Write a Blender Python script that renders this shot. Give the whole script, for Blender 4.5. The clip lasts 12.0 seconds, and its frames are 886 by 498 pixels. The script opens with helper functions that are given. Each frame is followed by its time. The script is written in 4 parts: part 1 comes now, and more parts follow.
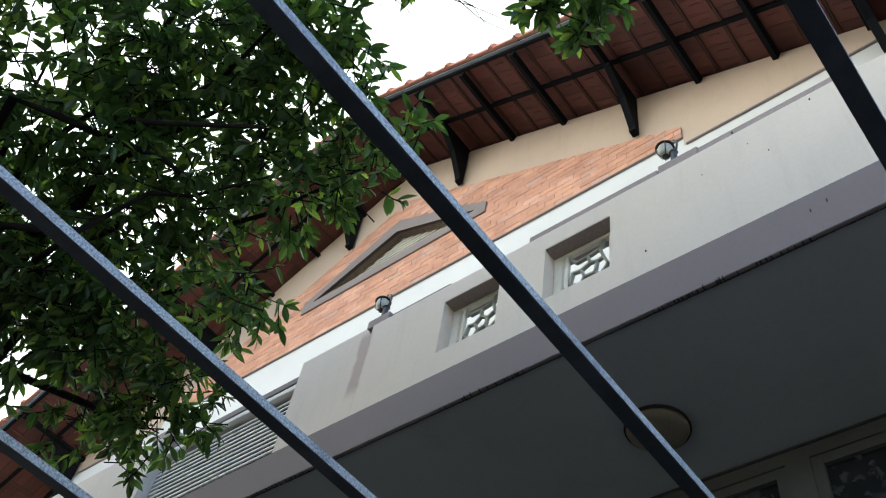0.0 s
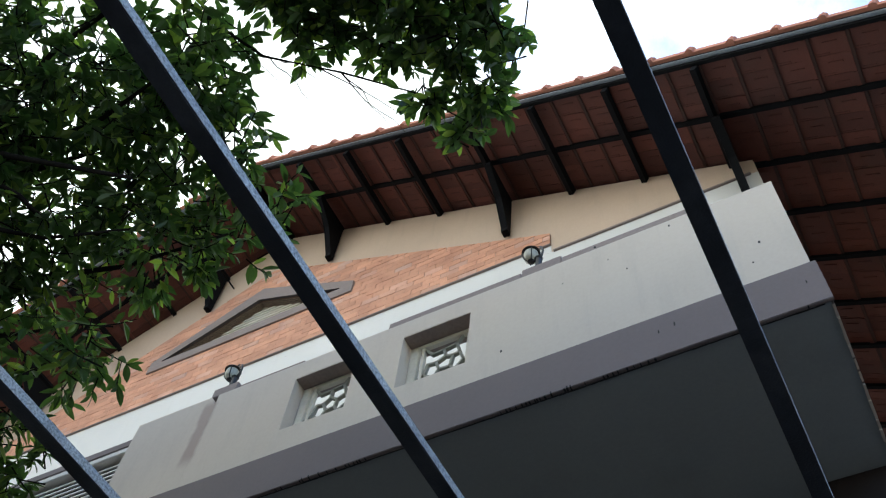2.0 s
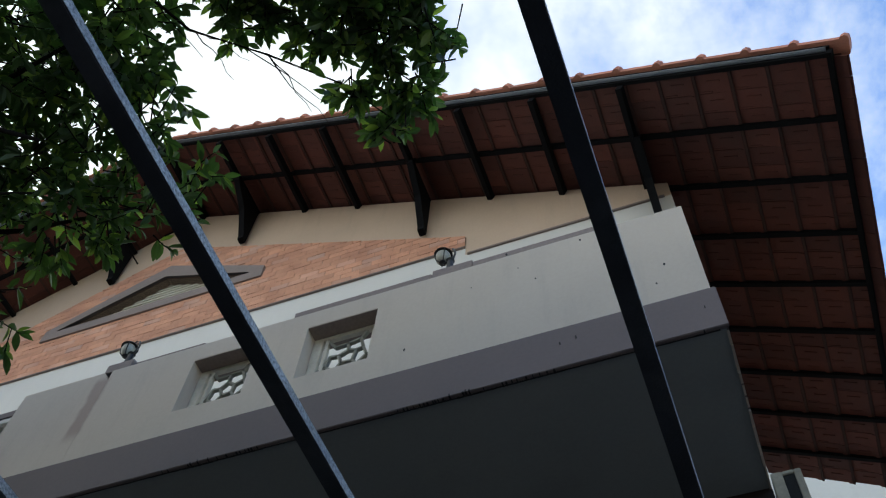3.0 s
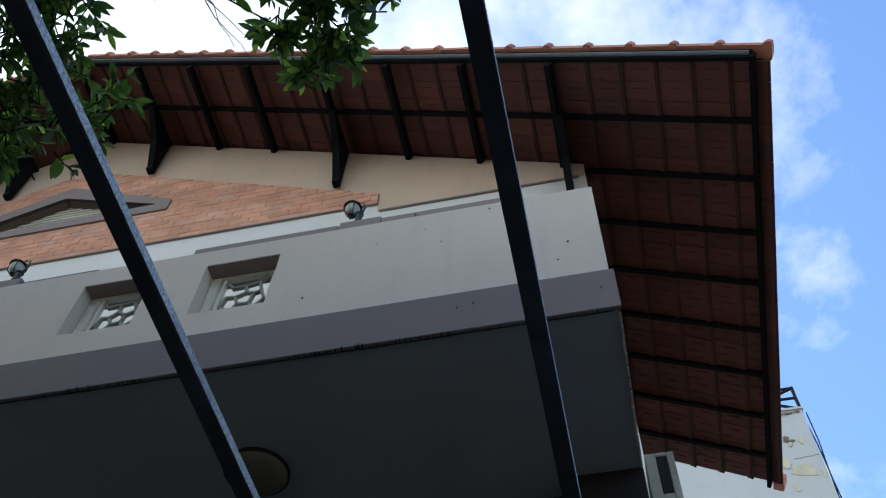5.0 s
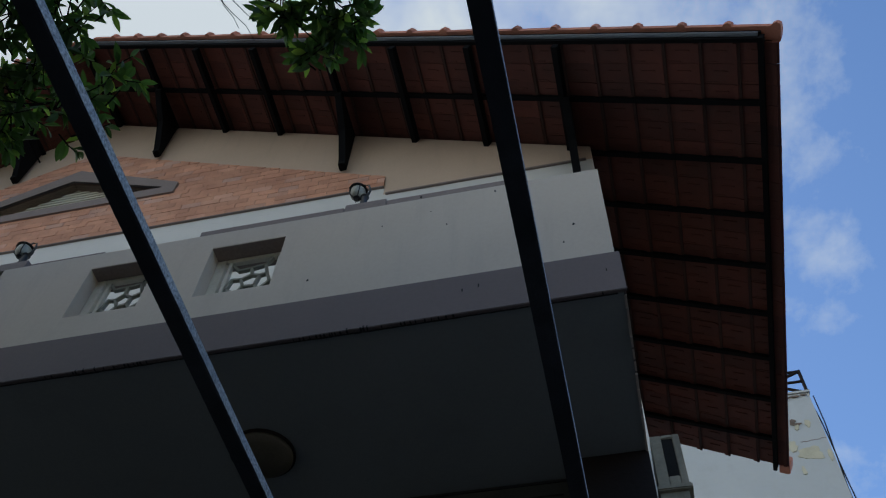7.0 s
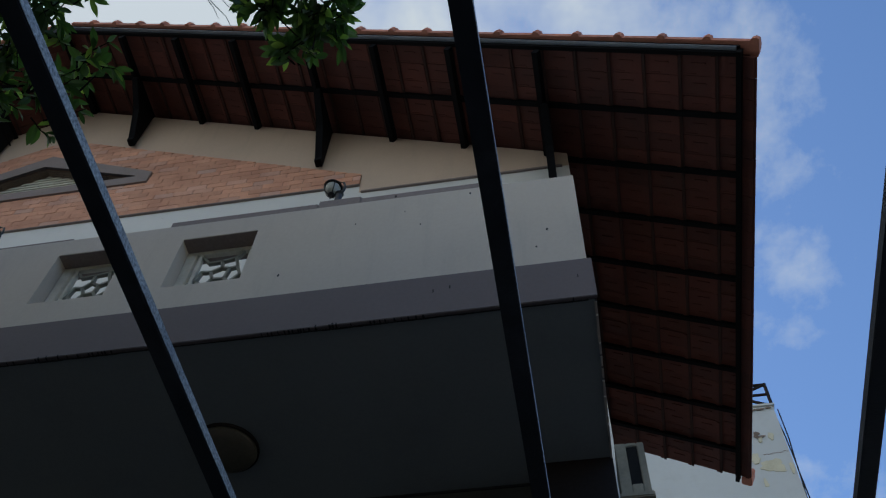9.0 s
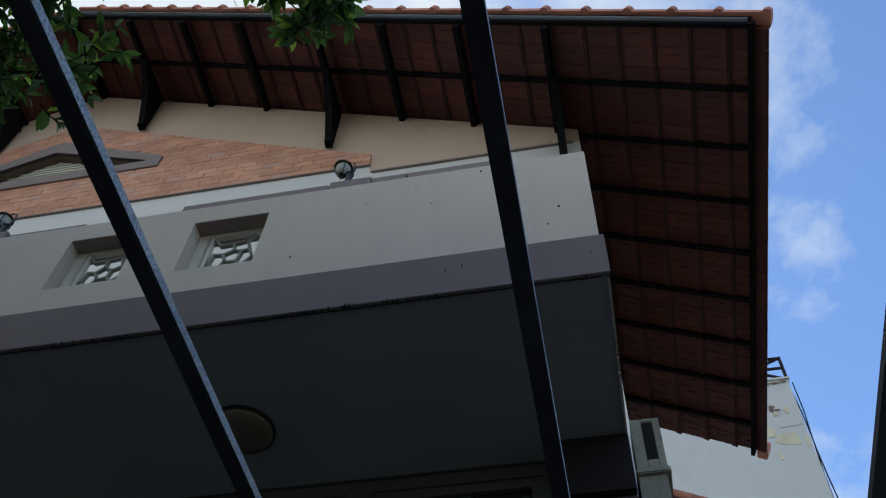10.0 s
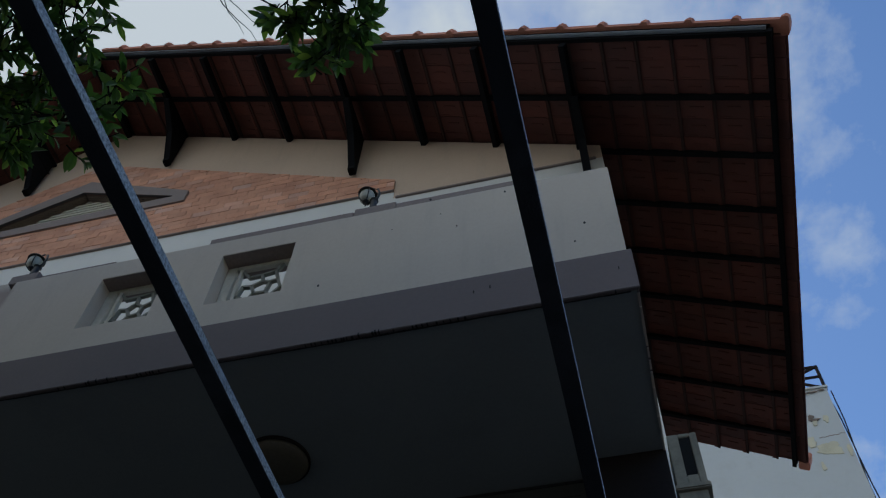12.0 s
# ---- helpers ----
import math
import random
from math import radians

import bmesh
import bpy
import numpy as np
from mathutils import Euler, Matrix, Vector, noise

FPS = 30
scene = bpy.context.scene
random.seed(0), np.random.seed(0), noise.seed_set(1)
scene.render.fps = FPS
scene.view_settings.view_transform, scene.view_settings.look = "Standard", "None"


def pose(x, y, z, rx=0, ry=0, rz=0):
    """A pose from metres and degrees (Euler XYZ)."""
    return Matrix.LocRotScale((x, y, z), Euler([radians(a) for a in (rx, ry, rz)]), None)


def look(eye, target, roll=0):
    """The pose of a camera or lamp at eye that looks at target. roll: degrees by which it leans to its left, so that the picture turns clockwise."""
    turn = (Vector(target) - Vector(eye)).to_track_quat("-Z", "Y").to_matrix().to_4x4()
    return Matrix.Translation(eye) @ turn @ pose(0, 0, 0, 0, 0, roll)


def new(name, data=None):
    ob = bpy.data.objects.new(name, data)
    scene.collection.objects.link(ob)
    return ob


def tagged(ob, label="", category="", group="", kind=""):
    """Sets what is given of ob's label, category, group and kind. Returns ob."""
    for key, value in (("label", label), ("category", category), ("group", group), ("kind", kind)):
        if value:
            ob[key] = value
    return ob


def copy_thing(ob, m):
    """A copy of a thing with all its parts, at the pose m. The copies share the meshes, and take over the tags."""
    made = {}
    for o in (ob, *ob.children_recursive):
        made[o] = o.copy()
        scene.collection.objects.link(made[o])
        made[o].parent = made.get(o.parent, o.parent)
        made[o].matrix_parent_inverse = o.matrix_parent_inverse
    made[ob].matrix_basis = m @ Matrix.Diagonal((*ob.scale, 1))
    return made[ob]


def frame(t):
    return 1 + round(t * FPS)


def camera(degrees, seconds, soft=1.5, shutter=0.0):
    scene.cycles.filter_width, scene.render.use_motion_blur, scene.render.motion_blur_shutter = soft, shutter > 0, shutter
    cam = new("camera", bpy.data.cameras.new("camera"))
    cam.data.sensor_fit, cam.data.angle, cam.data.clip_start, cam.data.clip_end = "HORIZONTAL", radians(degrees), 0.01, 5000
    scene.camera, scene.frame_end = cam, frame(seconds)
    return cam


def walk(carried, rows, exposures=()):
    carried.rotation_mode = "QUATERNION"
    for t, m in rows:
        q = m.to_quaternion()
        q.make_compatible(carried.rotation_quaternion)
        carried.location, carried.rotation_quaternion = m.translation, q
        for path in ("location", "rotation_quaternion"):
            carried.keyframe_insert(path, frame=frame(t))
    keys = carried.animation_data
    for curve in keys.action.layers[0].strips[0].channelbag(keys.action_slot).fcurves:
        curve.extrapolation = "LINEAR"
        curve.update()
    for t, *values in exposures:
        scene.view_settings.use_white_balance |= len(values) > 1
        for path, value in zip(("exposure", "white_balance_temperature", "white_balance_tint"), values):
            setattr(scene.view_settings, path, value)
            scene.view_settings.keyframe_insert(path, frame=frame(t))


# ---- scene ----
ROWS = [
    (0.0, -0.055, -0.018, 1.531, 47.78, 52.55, 12.03), (0.5, -0.072, 0.023, 1.574, 45.11, 54.36, 12.23),
    (1.0, -0.050, -0.005, 1.543, 41.14, 55.42, 11.36), (1.5, -0.045, -0.008, 1.544, 37.92, 56.76, 10.03),
    (2.0, -0.032, -0.015, 1.546, 35.38, 58.92, 9.05), (2.5, -0.019, -0.021, 1.547, 30.54, 59.86, 7.38),
    (3.0, -0.014, -0.013, 1.553, 25.42, 59.34, 5.68), (3.5, -0.001, 0.000, 1.544, 20.83, 58.63, 4.78),
    (3.7, 0.000, 0.001, 1.545, 19.32, 58.29, 4.37), (5.3, 0.008, 0.009, 1.551, 14.77, 57.24, 3.21),
    (5.5, 0.009, 0.010, 1.552, 15.00, 57.08, 3.43), (6.0, 0.011, 0.012, 1.554, 15.50, 56.60, 4.17),
    (6.5, 0.012, 0.014, 1.554, 15.46, 56.37, 3.67), (8.3, 0.017, 0.021, 1.556, 15.31, 56.20, 5.80),
    (8.5, 0.017, 0.022, 1.556, 13.78, 56.47, 5.15), (9.0, 0.017, 0.025, 1.560, 12.75, 56.51, 3.69),
    (9.5, 0.017, 0.028, 1.565, 13.35, 56.19, 3.57), (10.0, 0.016, 0.031, 1.569, 13.89, 55.18, 3.66),
    (10.5, 0.016, 0.034, 1.573, 14.82, 54.92, 3.77), (11.0, 0.016, 0.034, 1.573, 16.01, 55.87, 3.27),
    (11.5, 0.016, 0.034, 1.573, 16.52, 56.60, 3.16), (12.0, 0.016, 0.034, 1.573, 16.98, 56.45, 3.69),
]
E = 1.55  # eye height above the paving; heights below are given from the eye
cam = camera(50.7, 12.0, soft=1.2)
walk(cam, [(t, pose(x, y, z, 90 + pitch, 0, yaw) @ pose(0, 0, 0, 0, 0, roll)) for t, x, y, z, yaw, pitch, roll in ROWS],
     exposures=[(0.0, 0.40, 6800, 10), (0.5, 0.02, 6800, 10), (1.0, -0.14, 6800, 10), (1.5, -0.14, 6750, 10), (2.0, 0.02, 6700, 10), (2.5, -0.40, 6700, 10), (3.5, -0.76, 6450, 10), (5.5, -0.65, 6250, 10), (6.0, -0.71, 6250, 10), (6.5, -1.53, 6200, 10), (8.5, -1.24, 6250, 10), (9.0, -1.55, 6150, 10), (9.5, -1.24, 6200, 10), (10.0, -1.12, 6250, 10), (10.5, -1.20, 6250, 10), (11.5, -1.17, 6250, 10), (12.0, -1.67, 6100, 10)])

# ---- sky and sun ----
SUN_UP, SUN_ROUND = radians(58), radians(-25)
world = bpy.data.worlds.new("sky")
scene.world = world
world.use_nodes = True
wn, wl = world.node_tree.nodes, world.node_tree.links
wn.clear()
sky = wn.new("ShaderNodeTexSky")
sky.sky_type, sky.sun_disc = "NISHITA", False
sky.sun_elevation, sky.sun_rotation = SUN_UP, SUN_ROUND
sky.air_density, sky.dust_density, sky.ozone_density = 1.0, 0.1, 3.0
tc = wn.new("ShaderNodeTexCoord")
stretch = wn.new("ShaderNodeMapping")
stretch.inputs["Scale"].default_value = (2.2, 1.6, 3.0)
stretch.inputs["Location"].default_value = (0.066, 1.365, 0.187)
cloud = wn.new("ShaderNodeTexNoise")
cloud.inputs["Scale"].default_value, cloud.inputs["Detail"].default_value, cloud.inputs["Roughness"].default_value = 3.1, 9.0, 0.62
sep = wn.new("ShaderNodeSeparateXYZ")
haze = wn.new("ShaderNodeMath")  # the cloud thickens to the west
haze.operation, haze.use_clamp = "MULTIPLY_ADD", False
haze.inputs[1].default_value, haze.inputs[2].default_value = -0.9, 0.17
add = wn.new("ShaderNodeMath")
add.operation = "ADD"
ramp = wn.new("ShaderNodeValToRGB")
ramp.color_ramp.elements[0].position, ramp.color_ramp.elements[1].position = 0.45, 0.82
mix = wn.new("ShaderNodeMixRGB")
mix.inputs["Color2"].default_value = (17.5, 19.0, 19.6, 1)
deep = wn.new("ShaderNodeHueSaturation")
deep.inputs["Saturation"].default_value, deep.inputs["Value"].default_value = 1.07, 4.15
bg = wn.new("ShaderNodeBackground")
bg.inputs["Strength"].default_value = 0.10
wout = wn.new("ShaderNodeOutputWorld")
wl.new(tc.outputs["Generated"], stretch.inputs["Vector"])
wl.new(stretch.outputs["Vector"], cloud.inputs["Vector"])
wl.new(tc.outputs["Generated"], sep.inputs[0])
wl.new(sep.outputs["X"], haze.inputs[0])
wl.new(cloud.outputs["Fac"], add.inputs[0])
wl.new(haze.outputs[0], add.inputs[1])
wl.new(add.outputs[0], ramp.inputs["Fac"])
wl.new(ramp.outputs["Color"], mix.inputs["Fac"])
wl.new(sky.outputs["Color"], deep.inputs["Color"])
wl.new(deep.outputs["Color"], mix.inputs["Color1"])
wl.new(mix.outputs["Color"], bg.inputs["Color"])
wl.new(bg.outputs[0], wout.inputs["Surface"])

sun_data = bpy.data.lights.new("sun", "SUN")
sun_data.energy, sun_data.angle, sun_data.color = 1.5, radians(10), (1.0, 0.95, 0.88)
sun = new("sun", sun_data)
sun_from = Vector((math.sin(SUN_ROUND) * math.cos(SUN_UP), math.cos(SUN_ROUND) * math.cos(SUN_UP), math.sin(SUN_UP)))
sun.matrix_world = look(sun_from * 40, (0, 0, 0))


# ---- materials ----
def material(name, colour, rough=0.7, metal=0.0, vary=0.12, scale=3.0, fine=60.0, bump=0.15, dirt=None, dirt_amount=0.3,
             streaks=False, per_piece=0.0, per_island=0.0, second=None, grain_mix=0.22, gloss=0.5, greyed=0.0):
    """A surface of one base colour with broad stains, fine grain, relief and, where asked for, grime or run-down streaks."""
    m = bpy.data.materials.new(name)
    m.use_nodes = True
    n, l = m.node_tree.nodes, m.node_tree.links
    b = n["Principled BSDF"]
    b.inputs["Roughness"].default_value, b.inputs["Metallic"].default_value = rough, metal
    b.inputs["Specular IOR Level"].default_value = gloss
    geo = n.new("ShaderNodeNewGeometry")
    big, small = n.new("ShaderNodeTexNoise"), n.new("ShaderNodeTexNoise")
    for tex, size, detail in ((big, scale, 6.0), (small, fine, 4.0)):
        tex.inputs["Scale"].default_value, tex.inputs["Detail"].default_value = size, detail
        l.new(geo.outputs["Position"], tex.inputs["Vector"])
    ra = n.new("ShaderNodeValToRGB")
    lo = tuple(c * (1 - vary) for c in colour) + (1,)
    hi = tuple(min(1, c * (1 + vary)) for c in (second or colour)) + (1,)
    ra.color_ramp.elements[0].color, ra.color_ramp.elements[1].color = lo, hi
    ra.color_ramp.elements[0].position, ra.color_ramp.elements[1].position = 0.3, 0.7
    l.new(big.outputs["Fac"], ra.inputs["Fac"])
    out = ra.outputs["Color"]
    grain = n.new("ShaderNodeMixRGB")
    grain.blend_type, grain.inputs["Fac"].default_value = "OVERLAY", grain_mix
    l.new(out, grain.inputs["Color1"])
    l.new(small.outputs["Fac"], grain.inputs["Color2"])
    out = grain.outputs["Color"]
    if dirt:
        d = n.new("ShaderNodeTexNoise")
        d.inputs["Scale"].default_value, d.inputs["Detail"].default_value = 1.0, 9.0
        d.inputs["Roughness"].default_value = 0.68
        mp = n.new("ShaderNodeMapping")
        mp.inputs["Scale"].default_value = (9, 9, 0.9) if streaks else (2.3, 2.3, 2.3)
        l.new(geo.outputs["Position"], mp.inputs["Vector"])
        l.new(mp.outputs["Vector"], d.inputs["Vector"])
        dr = n.new("ShaderNodeMapRange")
        dr.inputs["From Min"].default_value, dr.inputs["From Max"].default_value = 0.52, 0.78
        dr.inputs["To Max"].default_value = dirt_amount
        l.new(d.outputs["Fac"], dr.inputs["Value"])
        dm = n.new("ShaderNodeMixRGB")
        dm.inputs["Color2"].default_value = (*dirt, 1)
        l.new(dr.outputs["Result"], dm.inputs["Fac"])
        l.new(out, dm.inputs["Color1"])
        out = dm.outputs["Color"]
    if per_piece or per_island:
        hsv = n.new("ShaderNodeHueSaturation")
        mr = n.new("ShaderNodeMapRange")
        spread = per_piece or per_island
        mr.inputs["To Min"].default_value, mr.inputs["To Max"].default_value = 1 - spread, 1 + spread
        if per_piece:
            oi = n.new("ShaderNodeObjectInfo")
            l.new(oi.outputs["Random"], mr.inputs["Value"])
        else:
            l.new(geo.outputs["Random Per Island"], mr.inputs["Value"])
        l.new(mr.outputs["Result"], hsv.inputs["Value"])
        if greyed:
            wn1 = n.new("ShaderNodeTexWhiteNoise")
            wn1.noise_dimensions = "1D"
            l.new(mr.outputs["Result"], wn1.inputs["W"])
            sat = n.new("ShaderNodeMapRange")
            sat.inputs["From Min"].default_value, sat.inputs["From Max"].default_value = 0.0, 0.22
            sat.inputs["To Min"].default_value, sat.inputs["To Max"].default_value = 1 - greyed, 1.0
            l.new(wn1.outputs["Value"], sat.inputs["Value"])
            l.new(sat.outputs["Result"], hsv.inputs["Saturation"])
        l.new(out, hsv.inputs["Color"])
        out = hsv.outputs["Color"]
    l.new(out, b.inputs["Base Color"])
    rr = n.new("ShaderNodeMapRange")
    rr.inputs["To Min"].default_value, rr.inputs["To Max"].default_value = max(0.05, rough - 0.12), min(1, rough + 0.12)
    l.new(big.outputs["Fac"], rr.inputs["Value"])
    l.new(rr.outputs["Result"], b.inputs["Roughness"])
    bp = n.new("ShaderNodeBump")
    bp.inputs["Strength"].default_value, bp.inputs["Distance"].default_value = bump, 0.01
    l.new(small.outputs["Fac"], bp.inputs["Height"])
    l.new(bp.outputs["Normal"], b.inputs["Normal"])
    return m


M_parapet = material("parapet_paint", (0.62, 0.54, 0.455), 0.8, vary=0.06, scale=1.1, bump=0.035, grain_mix=0.07, dirt=(0.30, 0.28, 0.26), dirt_amount=0.22, streaks=True)


def run_stain(m, x, half, z0, z1, colour, amount):
    """A soft-edged stain that has run down a painted face at x, from z1 down to z0."""
    n, l = m.node_tree.nodes, m.node_tree.links
    b = n["Principled BSDF"]
    under = b.inputs["Base Color"].links[0].from_socket
    geo, parts, wob = n.new("ShaderNodeNewGeometry"), n.new("ShaderNodeSeparateXYZ"), n.new("ShaderNodeTexNoise")
    wob.inputs["Scale"].default_value, wob.inputs["Detail"].default_value = 9.0, 5.0
    l.new(geo.outputs["Position"], wob.inputs["Vector"])
    l.new(geo.outputs["Position"], parts.inputs[0])

    def calc(op, a, c):
        k = n.new("ShaderNodeMath")
        k.operation = op
        for i, v in enumerate((a, c)):
            if isinstance(v, float):
                k.inputs[i].default_value = v
            else:
                l.new(v, k.inputs[i])
        return k.outputs[0]

    def ease(v, a, c):
        k = n.new("ShaderNodeMapRange")
        k.interpolation_type = "SMOOTHSTEP"
        k.inputs["From Min"].default_value, k.inputs["From Max"].default_value = a, c
        l.new(v, k.inputs["Value"])
        return k.outputs["Result"]

    off = calc("ABSOLUTE", calc("ADD", calc("SUBTRACT", parts.outputs["X"], x), calc("MULTIPLY", calc("SUBTRACT", wob.outputs["Fac"], 0.5), 0.05)), 0.0)
    mask = calc("MULTIPLY", calc("MULTIPLY", ease(off, half * 1.5, half * 0.6), ease(parts.outputs["Z"], z0, z0 + 0.12)), ease(parts.outputs["Z"], z1, z1 - 0.08))
    mixed = n.new("ShaderNodeMixRGB")
    mixed.inputs["Color2"].default_value = (*colour, 1)
    l.new(calc("MULTIPLY", mask, amount), mixed.inputs["Fac"])
    l.new(under, mixed.inputs["Color1"])
    l.new(mixed.outputs["Color"], b.inputs["Base Color"])


run_stain(M_parapet, -3.02, 0.038, 3.36 + E, 3.93 + E, (0.36, 0.26, 0.22), 0.75)
M_band = material("mauve_grey_paint", (0.185, 0.150, 0.145), 0.8, vary=0.09, scale=1.6, bump=0.04, grain_mix=0.08, dirt=(0.17, 0.15, 0.15), dirt_amount=0.28, streaks=True)
M_ceiling = material("grey_green_ceiling_paint", (0.335, 0.362, 0.352), 0.85, vary=0.08, scale=0.8, bump=0.03, grain_mix=0.07, dirt=(0.20, 0.21, 0.21), dirt_amount=0.3)
M_cream = material("cream_paint", (0.62, 0.46, 0.335), 0.85, vary=0.06, scale=1.2, bump=0.04, grain_mix=0.07, dirt=(0.40, 0.32, 0.25), dirt_amount=0.25, streaks=True)
M_white = material("white_paint", (0.74, 0.71, 0.66), 0.8, vary=0.04, scale=1.5, bump=0.03, grain_mix=0.05, dirt=(0.5, 0.48, 0.45), dirt_amount=0.15, streaks=True)
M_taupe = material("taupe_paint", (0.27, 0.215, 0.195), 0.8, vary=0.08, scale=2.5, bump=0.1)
M_brick = material("orange_brick", (0.64, 0.30, 0.185), 0.85, vary=0.09, scale=4.0, fine=90, bump=0.3, per_piece=0.11, second=(0.69, 0.35, 0.22), greyed=0.2)
M_brick_far = material("orange_brick_joined", (0.64, 0.30, 0.185), 0.85, vary=0.09, scale=4.0, fine=90, bump=0.3, per_island=0.11, second=(0.69, 0.35, 0.22), greyed=0.2)
M_mortar = material("mortar", (0.40, 0.22, 0.15), 0.95, vary=0.1, scale=8.0, bump=0.3)
# tile clay set far darker than the caps, underside shade in the colour
M_tile = material("shaded_terracotta_tile", (0.105, 0.029, 0.019), 0.75, vary=0.16, scale=3.0, fine=70, bump=0.25, dirt=(0.07, 0.035, 0.025), dirt_amount=0.5, per_piece=0.22)
M_tile_far = material("shaded_terracotta_tile_joined", (0.105, 0.029, 0.019), 0.75, vary=0.16, scale=3.0, fine=70, bump=0.25, dirt=(0.07, 0.035, 0.025), dirt_amount=0.5, per_island=0.22)
M_cap = material("terracotta_verge_cap", (0.60, 0.235, 0.15), 0.7, vary=0.15, scale=5.0, fine=70, bump=0.25, dirt=(0.16, 0.10, 0.08), dirt_amount=0.4, per_piece=0.15)
M_timber = material("black_stained_timber", (0.006, 0.006, 0.007), 0.85, gloss=0.12, vary=0.3, scale=4.0, fine=50, bump=0.2)
M_batten = material("dark_red_batten", (0.06, 0.026, 0.019), 0.8, vary=0.25, scale=6.0)
M_flash = material("grey_metal_flashing", (0.25, 0.27, 0.30), 0.45, metal=0.6, vary=0.15, scale=6.0, bump=0.1)
M_steel = material("blue_black_steel_paint", (0.028, 0.034, 0.045), 0.42, vary=0.25, scale=9.0, fine=160, bump=0.25, dirt=(0.25, 0.27, 0.30), dirt_amount=0.25)
# mottled worn steel; its paler tone carries the sky light on one side
M_dust_lit = material("weathered_sky_lit_face", (0.37, 0.375, 0.38), 0.5, vary=0.6, scale=120.0, fine=220, bump=0.4, dirt=(0.08, 0.085, 0.10), dirt_amount=0.8)
M_louvre = material("cream_louvre_paint", (0.78, 0.72, 0.58), 0.7, vary=0.06)
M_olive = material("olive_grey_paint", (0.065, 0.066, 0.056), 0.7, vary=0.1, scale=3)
M_pier = material("weathered_cream_stone", (0.30, 0.27, 0.205), 0.85, vary=0.18, scale=5, dirt=(0.07, 0.07, 0.06), dirt_amount=0.5, streaks=True)
# pier paint, also the painted shade of the vent's reveal
M_mauve = material("dark_mauve_and_reveal_shade", (0.11, 0.088, 0.088), 0.8, vary=0.12, scale=3)
# near-black sheet colour that stands in for shade inside openings
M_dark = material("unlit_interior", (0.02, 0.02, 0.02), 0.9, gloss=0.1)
M_grille = material("grille_paint", (0.64, 0.59, 0.49), 0.6, vary=0.1, scale=8)
M_lattice = material("grey_lattice_paint", (0.25, 0.245, 0.20), 0.6, vary=0.12, scale=9)
M_frame = material("window_frame_paint", (0.28, 0.28, 0.24), 0.6, vary=0.1, scale=4)
M_grime_shadow = material("black_mould_and_shadow_line", (0.03, 0.03, 0.03), 0.95, vary=0.4, scale=20)
M_iron = material("black_wrought_iron", (0.025, 0.023, 0.022), 0.5, metal=0.3, vary=0.2, scale=15)
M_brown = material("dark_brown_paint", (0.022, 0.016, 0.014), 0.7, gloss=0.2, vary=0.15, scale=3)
M_ground = material("dark_paving", (0.065, 0.06, 0.055), 0.9, vary=0.2, scale=1.5, bump=0.3)
M_neighbour = material("weathered_white_render", (0.66, 0.67, 0.65), 0.85, vary=0.05, scale=0.35, fine=12, bump=0.05, grain_mix=0.06, dirt=(0.42, 0.40, 0.34), dirt_amount=0.22)
M_rust = material("rust_brown_stain", (0.24, 0.18, 0.14), 0.9, vary=0.3, scale=9)
M_peel = material("yellow_underpaint", (0.72, 0.66, 0.48), 0.9, vary=0.1, scale=3)
M_bark = material("dark_bark", (0.013, 0.011, 0.009), 0.95, gloss=0.1, vary=0.3, scale=12, bump=0.5)
M_opal = material("opal_glass_shade", (0.44, 0.42, 0.34), 0.3, vary=0.06, scale=6)
M_lampdisc = material("yellowed_diffuser", (0.16, 0.14, 0.10), 0.5, vary=0.08, scale=5)


def glass(name, colour, rough):
    m = bpy.data.materials.new(name)
    m.use_nodes = True
    b = m.node_tree.nodes["Principled BSDF"]
    b.inputs["Base Color"].default_value = (*colour, 1)
    b.inputs["Roughness"].default_value = rough
    b.inputs["Specular IOR Level"].default_value = 0.9
    return m


M_pane = glass("dark_window_glass", (0.012, 0.013, 0.015), 0.06)
# a pale leafy reflection is painted into the panes' colour
pn, pl = M_pane.node_tree.nodes, M_pane.node_tree.links
pg, pt, pr = pn.new("ShaderNodeNewGeometry"), pn.new("ShaderNodeTexNoise"), pn.new("ShaderNodeValToRGB")
pt.inputs["Scale"].default_value, pt.inputs["Detail"].default_value, pt.inputs["Distortion"].default_value = 16.0, 4.0, 0.3
pr.color_ramp.elements[0].position, pr.color_ramp.elements[1].position = 0.50, 0.66
pr.color_ramp.elements[0].color, pr.color_ramp.elements[1].color = (0.010, 0.011, 0.012, 1), (0.05, 0.053, 0.052, 1)
pl.new(pg.outputs["Position"], pt.inputs["Vector"])
pl.new(pt.outputs["Fac"], pr.inputs["Fac"])
pl.new(pr.outputs["Color"], pn["Principled BSDF"].inputs["Base Color"])


